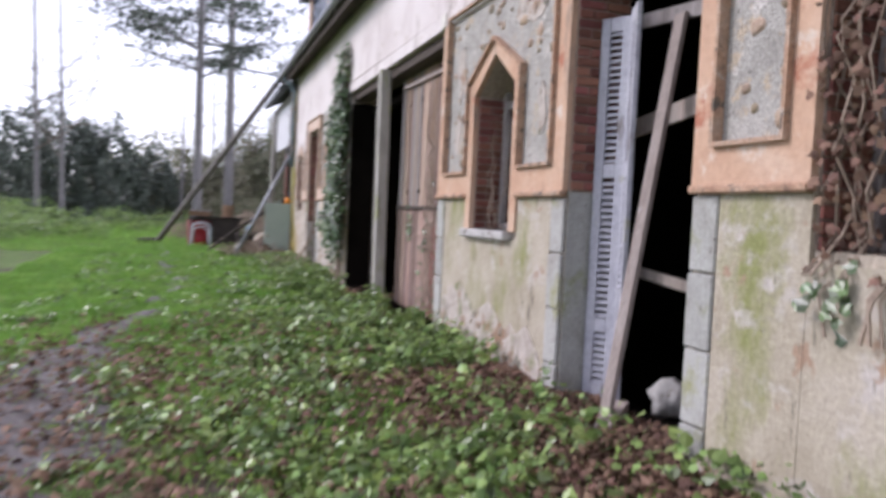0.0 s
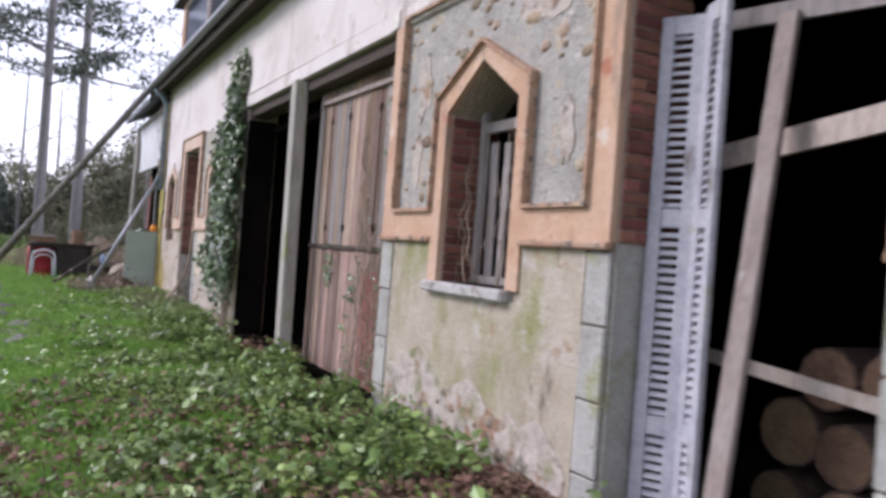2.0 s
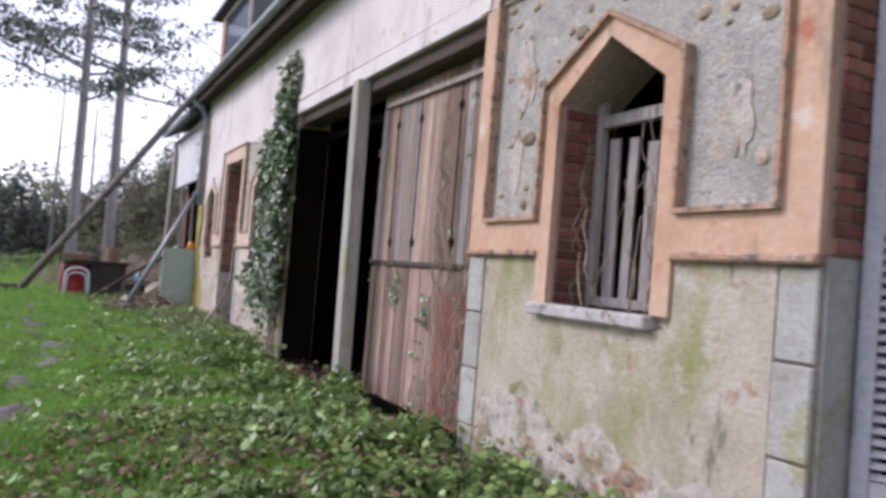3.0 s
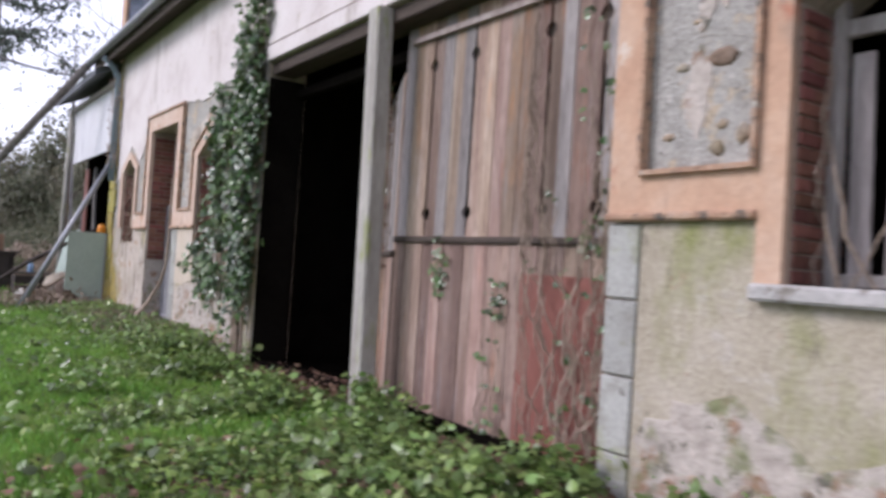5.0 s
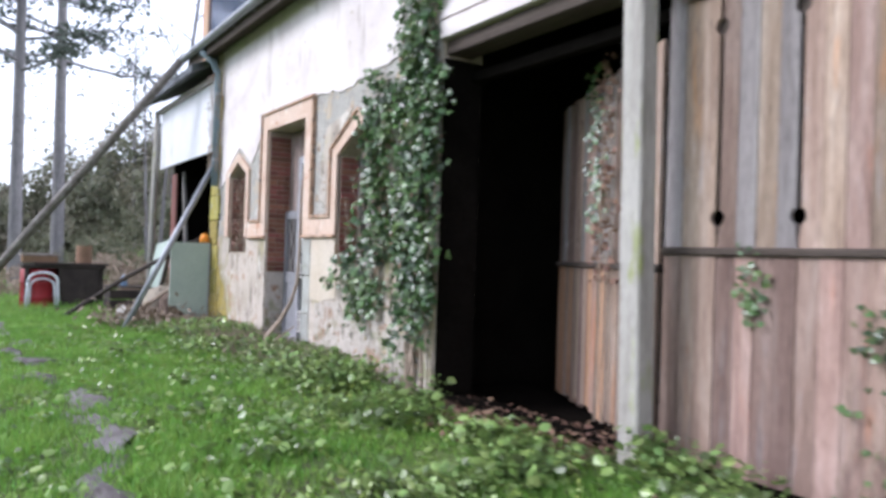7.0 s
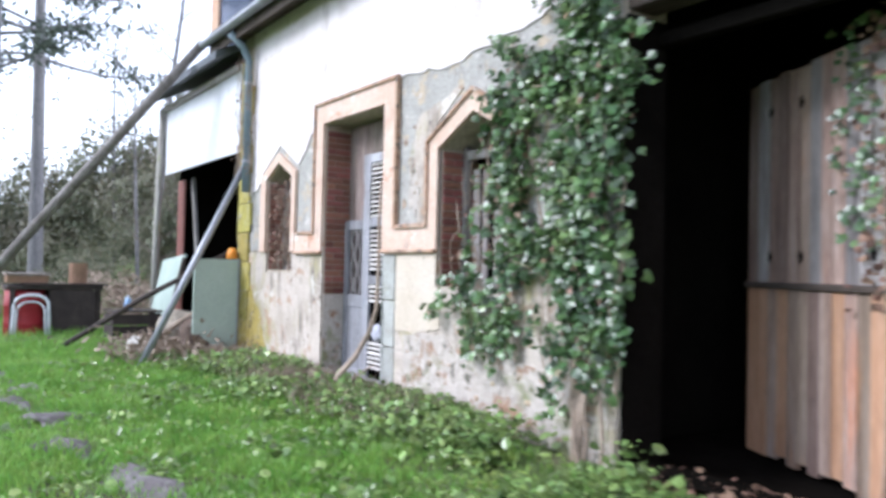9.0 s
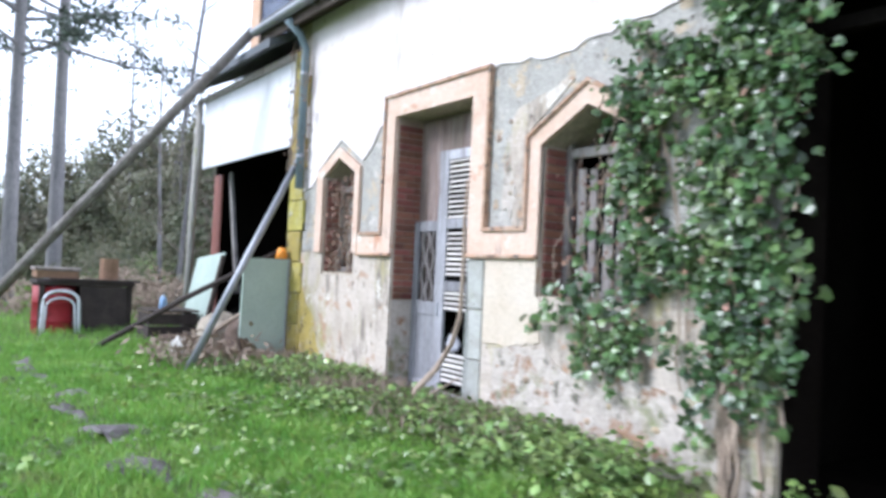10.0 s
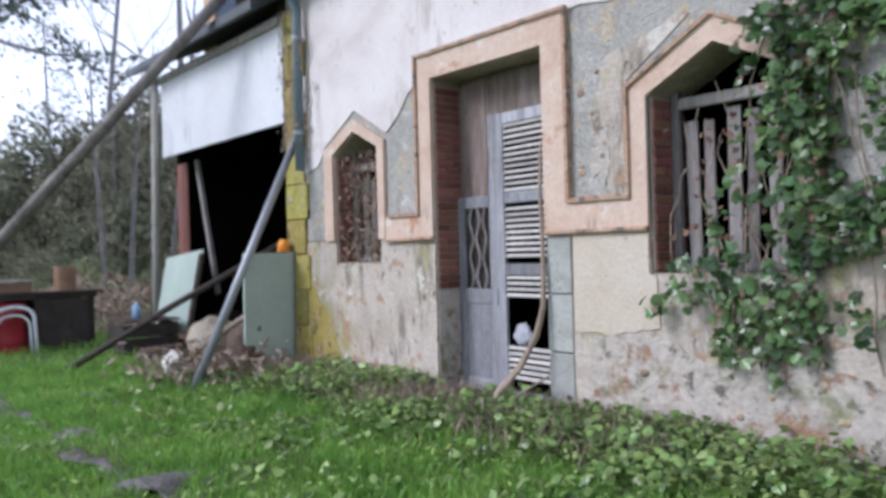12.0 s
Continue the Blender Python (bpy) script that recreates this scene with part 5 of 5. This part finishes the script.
thicket("bank_shrubs", [(23.875, -2.75, 1.89, 2.025), (25.9, -4.91, 2.43, 2.7), (28.6, -6.8, 2.7, 3.24), (25.225, -8.15, 2.7, 3.51), (29.95, -2.21, 2.16, 2.295), (32.65, -4.775, 2.97, 3.24), (33.325, -0.05, 2.295, 2.025), (22.12, -5.72, 1.89, 2.43), (36.7, -7.475, 3.375, 4.05), (27.25, -0.32, 1.62, 1.485)],
        52000, M_SHRUB, 0.094, "tangled brown and green shrubs on the bank", 32)
thicket("bramble_mounds", [(22.525, 6.7, 1.62, 1.013), (25.225, 8.86, 2.025, 1.215), (19.825, 8.32, 1.35, 0.743), (29.95, 5.35, 1.485, 0.945), (28.6, 10.075, 2.16, 1.215), (34, 3.46, 1.62, 0.81)], 18000, M_WEED, 0.088, "low bramble mounds in the field", 33)
thicket("dry_brush", [(21.31, -0.59, 1.215, 1.013), (22.66, 0.625, 1.35, 0.945), (20.5, -2.615, 1.08, 1.215), (24.01, 2.11, 1.215, 0.675)], 14000, M_VINE, 0.075, "dry grey-brown brush behind the table", 34)
thicket("bank_woods", [(36.7, -10.85, 3.51, 5.94), (39.4, -7.475, 3.24, 5.4), (42.1, -4.37, 3.24, 5.13), (43.45, -1.13, 2.97, 4.59), (34, -14.225, 3.51, 6.75), (47.5, -2.75, 3.375, 5.67)], 34000, M_SHRUB, 0.138, "grey-green leafy wood behind the bank", 36)
thicket("hill_woods", [(33, -9, 3.4, 5.2), (37, -6, 3.6, 5.4), (41, -3.5, 3.6, 5.6), (44, -0.5, 3.4, 5.0), (31, -13, 3.4, 6.0), (46, 2.5, 3.0, 4.2), (29.5, -4.2, 2.2, 3.6), (27, -6.5, 2.2, 4.2)], 62000, M_SHRUB, 0.15, "dense grey-green scrub rising on the hillside", 37)
thicket("far_woods", [(60 + 6 * math.sin(a * 3), y * 1.3, 6.0, 4.6 + 1.6 * math.sin(a * 5)) for a, y in enumerate(np.arange(-30, 40, 4.2))], 40000, M_SHRUB, 0.26, "far grey-green woods beyond the field", 35)

# ---------------------------------------------------------------- ivy on the pier
rs = np.random.default_rng(8)
rg = random.Random(9)
P, N, S = [], [], []
ivy = thing("ivy", (7.879, 0.1, 0.35), "dark green ivy climbing in strands over the pier and window", "ivy")


def strand(p, d, length, thick, leafy, spread, wander, stem=0.0, lim=(7.904, 10.15)):
    """One trailing shoot that wanders over the wall, with leaves standing off it."""
    x, y, z = p
    v = Vector((d[0], 0, d[1])).normalized()
    aim = v.copy()
    pts = [(x, y, z)]
    for k in range(int(length / 0.05)):
        v = (v + aim * 0.15 + Vector((rg.gauss(0, wander), 0, rg.gauss(0, wander)))).normalized()
        x, z = min(lim[1], max(lim[0], x + v.x * 0.05)), z + v.z * 0.05
        y = min(thick, max(0.03, y + rg.gauss(0, 0.02)))
        if z < 0.3 or z > 4.777:
            break
        pts.append((x, y, z))
        for _ in range(leafy):
            P.append((x + rg.gauss(0, spread), abs(y + rg.gauss(0.02, spread * 0.7)) + 0.01, z + rg.gauss(0, spread)))
            N.append((rg.gauss(-0.2, 0.5), 0.8 + rg.gauss(0, 0.35), rg.gauss(0.45, 0.4)))
            S.append(rg.uniform(0.04, 0.10))
    if stem and len(pts) > 3:
        part("stem", tube(bmesh.new(), pts[::3], stem, 0.004, 5), M_VINE, ivy)


for i in range(38):
    strand((rg.uniform(8.031, 8.468), rg.uniform(0.04, 0.16), rg.uniform(1.0, 2.914)), (rg.gauss(0, 0.12), 1), rg.uniform(0.5, 1.2), 0.20, 3, 0.045, 0.2, 0.006 if i % 3 == 0 else 0, (7.93, 8.569))
for i in range(13):
    strand((rg.uniform(8.069, 8.366), 0.05, 3.114), (rg.gauss(0.0, 0.1), 1), rg.uniform(0.7, 1.3), 0.14, 2, 0.045, 0.12, 0.006, (7.942, 8.62))
for i in range(7):
    strand((rg.uniform(8.239, 8.557), 0.06, rg.uniform(1.1, 1.5)), (rg.gauss(0.05, 0.1), -1), rg.uniform(0.4, 0.8), 0.14, 2, 0.035, 0.15)
for i in range(9):
    strand((8.493, 0.06, rg.uniform(2.74, 3.06)), (1, rg.uniform(-0.02, 0.2)), rg.uniform(0.5, 0.95), 0.12, 2, 0.045, 0.18, 0.006)
for i in range(7):
    strand((rg.uniform(8.772, 9.276), 0.06, rg.uniform(2.74, 2.963)), (rg.gauss(0.02, 0.08), -1), rg.uniform(0.7, 1.2), 0.09, 1, 0.04, 0.14, 0.006)
for i in range(9):
    strand((rg.uniform(8.874, 9.181), 0.07, rg.uniform(2.526, 2.869)), (rg.gauss(0.0, 0.06), -1), rg.uniform(0.6, 1.0), 0.12, 2, 0.045, 0.14, 0.008)
for i in range(17):
    strand((rg.uniform(8.81, 9.748), 0.06, rg.uniform(1.15, 1.6)), (rg.gauss(0.3, 0.6), rg.gauss(-0.2, 0.5)), rg.uniform(0.3, 0.6), 0.13, 2, 0.05, 0.22)
for i in range(9):
    strand((8.493, 0.06, rg.uniform(1.5, 1.9)), (1, rg.uniform(-0.35, -0.05)), rg.uniform(0.4, 0.8), 0.12, 2, 0.045, 0.2, 0.006)
for i in range(13):
    strand((rg.uniform(8.987, 9.883), 0.05, rg.uniform(1.05, 1.3)), (rg.gauss(0, 0.15), -1), rg.uniform(0.25, 0.55), 0.09, 1, 0.035, 0.15)
for i in range(7):
    strand((8.069, rg.uniform(0.06, 0.15), rg.uniform(2.697, 3.168)), (-1, rg.uniform(-0.5, 0.1)), rg.uniform(0.3, 0.62), 0.2, 3, 0.04, 0.15, 0.005, (7.248, 8.239))
for i in range(18):
    strand((rg.uniform(7.82, 8.16), rg.uniform(0.05, 0.16), rg.uniform(0.6, 2.4)), (rg.gauss(-0.05, 0.12), 1), rg.uniform(0.4, 1.0), 0.2, 3, 0.05, 0.18, 0.008, (7.76, 8.25))
for i in range(5):
    strand((rg.uniform(8.0, 8.8), 0.06, rg.uniform(2.6, 3.3)), (rg.gauss(0.5, 0.5), rg.gauss(-0.1, 0.5)), rg.uniform(0.5, 1.0), 0.14, 3, 0.05, 0.2, 0.006, (7.9, 9.2))
leaf_cloud("foliage", P, N, S, M_IVY, "glossy ivy leaves", "", "ivy", 5, ivy)
P2 = [p for i, p in enumerate(P) if i % 40 == 0]
leaf_cloud("dead_foliage", [(a + 0.03, b + 0.01, c - 0.04) for a, b, c in P2], [(0.2, 1, 0.2)] * len(P2), [0.055] * len(P2), M_DEAD, "dead brown ivy leaves", "", "ivy", 6, ivy)
for i in range(16):
    x = 8.031 + rg.uniform(0, 0.3) if i < 9 else rg.uniform(8.239, 9.748)
    pts, y = [], 0.06
    top = rg.uniform(2.369, 4.538) if i < 9 else rg.uniform(1.6, 3.011)
    for z in np.arange(0.15 if i < 9 else 0.8, top, 0.22):
        pts.append((x, max(0.03, y), z))
        x += rg.uniform(-0.05, 0.05) + (0.02 if i >= 9 else 0)
        y = 0.03 + rg.uniform(0, 0.06)
    part("stem", tube(bmesh.new(), pts, rg.uniform(0.010, 0.024) if i < 9 else 0.008, 0.005, 5), M_VINE, ivy)

# creeper on the ajar door leaf and round the post
P, N, S, P3 = [], [], [], []
dirx, diry = math.cos(ang), math.sin(ang)
for i in range(360):
    z = rs.uniform(1.3, 3.15)
    u = 1.02 + 0.12 * (z - 1.3) / 1.9 + rs.normal(0, 0.15)
    p = (5.60 + dirx * u, -0.27 + diry * u + rs.uniform(0, 0.09), z)
    if rs.random() < 0.62:
        P3.append(p)
    elif z > 1.7:
        P.append((p[0] + dirx * 0.22, p[1] + diry * 0.22, z))
cp = thing("door_creeper", (5.9, -0.3, 0.2), "half dead creeper hanging over the ajar door leaf", "creeper")
leaf_cloud("foliage", P, [(-0.3, 1, 0.3)] * len(P), rs.uniform(0.04, 0.08, len(P)), M_IVY, "green leaves", "", "ivy", 7, cp)
leaf_cloud("dead_foliage", P3, rs.normal(0, 0.5, (len(P3), 3)) + (-0.3, 1, 0.2), rs.uniform(0.03, 0.065, len(P3)), M_DEAD, "dead orange-brown leaves", "", "ivy", 8, cp)
for i in range(4):
    part("stem", tube(bmesh.new(), [(5.60 + dirx * (0.90 + 0.05 * i + rg.uniform(-0.03, 0.03)), -0.24 + diry * 0.95, z) for z in np.arange(0.2, 3.2, 0.3)], 0.008, 0.005, 5), M_VINE, cp)

# thin creeper and dry stems on the closed garage door
cg = thing("dry_creeper", (3.0, -0.2, 0.2), "thin dry creeper stems with few leaves on the garage door", "creeper")
P, N, S = [], [], []
for i in range(15):
    x = rg.uniform(2.92, 3.35) if i < 10 else rg.uniform(3.3, 4.7)
    z, y, pts = 0.15, -0.2, []
    top = rg.uniform(1.2, 3.2) if i < 10 else rg.uniform(0.6, 1.6)
    while z < top:
        pts.append((x, y, z))
        x += rg.uniform(-0.09, 0.09)
        y = max(-0.225, min(-0.12, y + rg.uniform(-0.04, 0.03)))
        z += rg.uniform(0.08, 0.2)
        if rg.random() < 0.30:
            for _ in range(rg.randint(1, 4)):
                P.append((x + rg.uniform(-0.06, 0.06), y + 0.03, z + rg.uniform(-0.06, 0.06)))
    part("stem", tube(bmesh.new(), pts, 0.006, 0.003, 4), M_VINE, cg)
for c in ((4.85, 1.25), (4.8, 1.35), (4.1, 1.15), (3.3, 1.55), (4.9, 1.42)):
    P += [(c[0] + rg.gauss(0, 0.05), -0.22, c[1] + rg.gauss(0, 0.07)) for _ in range(14)]
leaf_cloud("foliage", P, [(rg.gauss(-0.2, 0.4), 1, rg.gauss(0.3, 0.4)) for _ in P], [rg.uniform(0.03, 0.06) for _ in P], M_IVY, "small green leaves", "", "ivy", 9, cg)

# dead creeper in the niche, vines in the windows
nc = thing("niche_creeper", (-2.85, 0.0, 1.38), "dead brown creeper hanging in the brick niche", "creeper")
P = [(rs.uniform(-3.28, -2.30), rs.uniform(-0.28, 0.09), rs.uniform(1.30, 3.1)) for _ in range(1000)]
leaf_cloud("dead_foliage", P, rs.normal(0, 0.6, (len(P), 3)) + (-0.2, 1, 0.3), rs.uniform(0.025, 0.06, len(P)), M_DEAD, "dead curled leaves", "", "ivy", 10, nc)
P = [(rs.normal(-2.46, 0.09), rs.uniform(0.0, 0.10), rs.normal(1.2, 0.09)) for _ in range(16)]
leaf_cloud("foliage", P, [(-0.2, 1, 0.4)] * len(P), rs.uniform(0.05, 0.09, len(P)), M_IVY, "green leaves", "", "ivy", 12, nc)
for i in range(12):
    x, pts = rg.uniform(-3.2, -2.32), []
    for z in np.arange(1.05 if i % 3 == 0 else 1.3, 3.1, 0.18):
        pts.append((x, (0.05 if z < 1.4 else -0.1 + rg.uniform(-0.06, 0.1)), z))
        x = min(-2.31, max(-3.2, x + rg.uniform(-0.06, 0.06)))
    part("stem", tube(bmesh.new(), pts, 0.009, 0.004, 4), M_VINE, nc)


def tangle(name, x0, x1, z0, z1, y, n, nl, label, seed):
    r = random.Random(seed)
    e = thing(name, ((x0 + x1) / 2, y, z0), label, "vines", "vines in windows")
    for i in range(n):
        x, pts = r.uniform(x0, x1), []
        dx = r.uniform(-0.05, 0.05)
        for z in np.arange(z0 - r.uniform(0, 0.05), z1 - r.uniform(0, 0.5), 0.13):
            pts.append((min(x1, max(x0, x)), y + r.uniform(-0.05, 0.07), z))
            x += dx + r.uniform(-0.03, 0.03)
        part("stem", tube(bmesh.new(), pts, r.uniform(0.004, 0.009), 0.003, 4), M_VINE, e)
    if nl:
        P = [(r.uniform(x0, x1), y + r.uniform(-0.05, 0.1), r.uniform(z0, z1 - 0.2)) for _ in range(nl)]
        leaf_cloud("dead_foliage", P, [(r.gauss(0, 0.5), 1, r.gauss(0.2, 0.5)) for _ in P], [r.uniform(0.03, 0.06) for _ in P], M_DEAD, "withered leaves", "", "ivy", seed, e)
    return e


tangle("vine_tangle", 1.02, 1.84, 1.38, 2.6, -0.18, 9, 0, "dry vine stems in the pointed window", 41)
tangle("vine_tangle", 13.44, 14.16, 1.42, 2.85, -0.08, 14, 260, "dry brown vines filling the small pointed window", 42)
tangle("vine_tangle", 9.2, 10.08, 1.4, 2.7, -0.12, 8, 60, "vine stems in the ivy-covered window", 43)
tangle("vine_tangle", 2.98, 3.75, 0.35, 3.3, -0.15, 22, 0, "dry straw-coloured creeper stems hanging over the boarded garage door", 45)
tangle("vine_tangle", 14.55, 15.2, 2.8, 4.7, 0.10, 12, 60, "dry creeper on the corner by the pipe", 44)

# ---------------------------------------------------------------- weeds, leaf litter, grass
rs = np.random.default_rng(21)


def on_track(x, y, grow=1.0):
    return abs(y - track_y(x)) < track_half(x) * grow


P, N, S, D = [], [], [], []
n_clump = 0
while n_clump < 7200:
    x = rs.uniform(-6.5, 15.5)
    width = float(np.interp(x, (-6.5, 0, 3, 6.5, 11.5, 15.5), (3.4, 3.0, 1.8, 1.35, 1.05, 0.9)))
    y = 0.03 + abs(rs.normal(0, 0.6)) * width if rs.random() < 0.85 else rs.uniform(0.5, 4.5)
    if y > 4.6 or on_track(x, y, 0.9):
        continue
    if 5.7 < x < 7.6 and y < 0.5 or (-2.0 < x < 0.8 and y < 0.8 and rs.random() < 0.8):
        continue
    if noise.noise((x * 1.3, y * 1.3, 7)) < rs.normal(0.02, 0.13):
        continue
    n_clump += 1
    big = float(np.interp(y, (0, 0.5, 1.5), (0.26, 0.2, 0.10))) * rs.uniform(0.5, 1.3) * (0.8 if x > 9 else 1.0)
    g = ground_z(x, y)
    for _ in range(rs.integers(5, 10)):
        h = rs.uniform(0.15, 1.0) * big
        P.append((x + rs.normal(0, 0.07), y + rs.normal(0, 0.07) if y > 0.15 else y + abs(rs.normal(0, 0.05)), g + 0.01 + h))
        N.append((rs.normal(0, 0.6), rs.normal(0.1, 0.6), 1.0))
        S.append(0.02 + 0.075 * rs.random() ** 1.7)
leaf_cloud("ground_weeds", P, N, S, M_WEED, "low green weeds and creeping ivy along the foot of the wall", "weeds", "round", 22)

P, N, S = [], [], []
for _ in range(2200):
    x, y = rs.uniform(-6, 14.5), rs.uniform(0.3, 3.2)
    if on_track(x, y, 1.0) or noise.noise((x * 0.8, y * 0.8, 17)) < rs.normal(0.0, 0.25):
        continue
    g = ground_z(x, y)
    for _ in range(rs.integers(4, 9)):
        P.append((x + rs.normal(0, 0.05), y + rs.normal(0, 0.05), g + rs.uniform(0.02, 0.11)))
        N.append((rs.normal(0, 0.7), rs.normal(0.2, 0.7), 0.7))
        S.append(rs.uniform(0.028, 0.065))
leaf_cloud("lush_herbs", P, N, S, M_LIME, "yellow-green long-leaved herbs in the grass", "weeds", "long", 25)

P, N, S = [], [], []
for _ in range(1500):
    P.append((rs.normal(15.4, 0.45), 0.15 + abs(rs.normal(0.7, 0.4)), 0.24 + abs(rs.normal(0, 0.12))))
    N.append((rs.normal(0, 1), rs.normal(0, 1), rs.normal(0, 1)))
    S.append(rs.uniform(0.05, 0.13))
leaf_cloud("dry_litter", P, N, S, M_VINE, "dry stalks and leaves heaped by the lean-to", "brush", "long", 26)

P, N, S = [], [], []
for i in range(18500):
    if i < 9500:
        x, y = rs.normal(-0.2, 1.3), abs(rs.normal(0, 0.6)) - 0.25
        if y < 0.02 and not (-1.45 < x < -0.05):
            y = 0.03 + rs.uniform(0, 0.3)
    else:
        x, y = -6 + 11 * rs.beta(1.2, 1.6), rs.uniform(0.05, 4.2)
    P.append((x, y, ground_z(x, y) + rs.uniform(0.01, 0.08 if i < 9500 else 0.10)))
    N.append((rs.normal(0, 0.5), rs.normal(0, 0.5), 1))
    S.append(rs.uniform(0.035, 0.08))
for _ in range(900):
    x, y = rs.uniform(5.6, 7.8), rs.uniform(-0.45, 0.75)
    P.append((x, y, ground_z(x, y) + rs.uniform(0.03, 0.07)))
    N.append((rs.normal(0, 0.5), rs.normal(0, 0.5), 1))
    S.append(rs.uniform(0.03, 0.07))
leaf_cloud("leaf_litter", P, N, S, M_DEAD, "brown fallen leaves on the ground", "leaves", "ivy", 23, fold=0.5)


def grass_field(name, n, box_, hlo, hhi, seed, label, mat, keep):
    """Bent blades of grass joined into one mesh."""
    r = np.random.default_rng(seed)
    V, F = [], []
    k = 0
    while k < n:
        x, y = r.uniform(box_[0], box_[1]), r.uniform(box_[2], box_[3])
        f = keep(x, y)
        if r.random() > f:
            continue
        k += 1
        z = ground_z(x, y) - 0.01
        h = r.uniform(hlo, hhi) * (0.6 + 0.4 * f)
        a, wd = r.uniform(0, 6.28), r.uniform(0.004, 0.009)
        cx, cy = math.cos(a) * wd, math.sin(a) * wd
        bx_, by_ = r.normal(0, 0.35) * h, r.normal(0, 0.35) * h
        i = len(V)
        V += [(x - cx, y - cy, z), (x + cx, y + cy, z), (x + cx * 0.8 + bx_ * 0.4, y + cy * 0.8 + by_ * 0.4, z + h * 0.6), (x - cx * 0.8 + bx_ * 0.4, y - cy * 0.8 + by_ * 0.4, z + h * 0.6), (x + bx_, y + by_, z + h)]
        F += [(i, i + 1, i + 2, i + 3), (i + 3, i + 2, i + 4)]
    me = bpy.data.meshes.new(name)
    me.from_pydata(V, [], F)
    me.materials.append(mat)
    return tagged(new(name, me), label, "grass", kind="stuff")


def lawn(x, y):
    if on_track(x, y, 0.7):
        return 0.05 if x < 4.5 else 0.3
    lush = float(np.interp(x, (-6, 1, 4, 14), (0.20, 0.40, 1.0, 1.0)))
    if x < 3.5 and y > 2.6:
        lush *= 0.6
    near = float(np.interp(y, (0.1, 0.8, 1.6), (0.25, 0.6, 1.0)))
    return lush * near * min(1, max(0.12, 0.75 + 1.1 * noise.noise((x * 0.9, y * 0.9, 2)) + 0.5 * noise.noise((x * 3.1, y * 3.1, 5))))


grass_field("grass", 200000, (-5, 18, 0.1, 5.6), 0.03, 0.12, 51, "bright green rough grass", M_GRASS, lawn)
grass_field("grass_far", 60000, (16, 42, 0.0, 12.0), 0.08, 0.2, 52, "bright green rough grass further off", M_GRASS, lambda x, y: 0.0 if (x < 20 and y < 0.4) else (1.0 if y > -1 else 0.4))
grass_field("dry_grass", 5500, (9.6, 14.8, 0.05, 1.0), 0.10, 0.32, 53, "dry straw-coloured grass at the foot of the wall", M_VINE, lambda x, y: 0.8 * max(0, 1 - y))
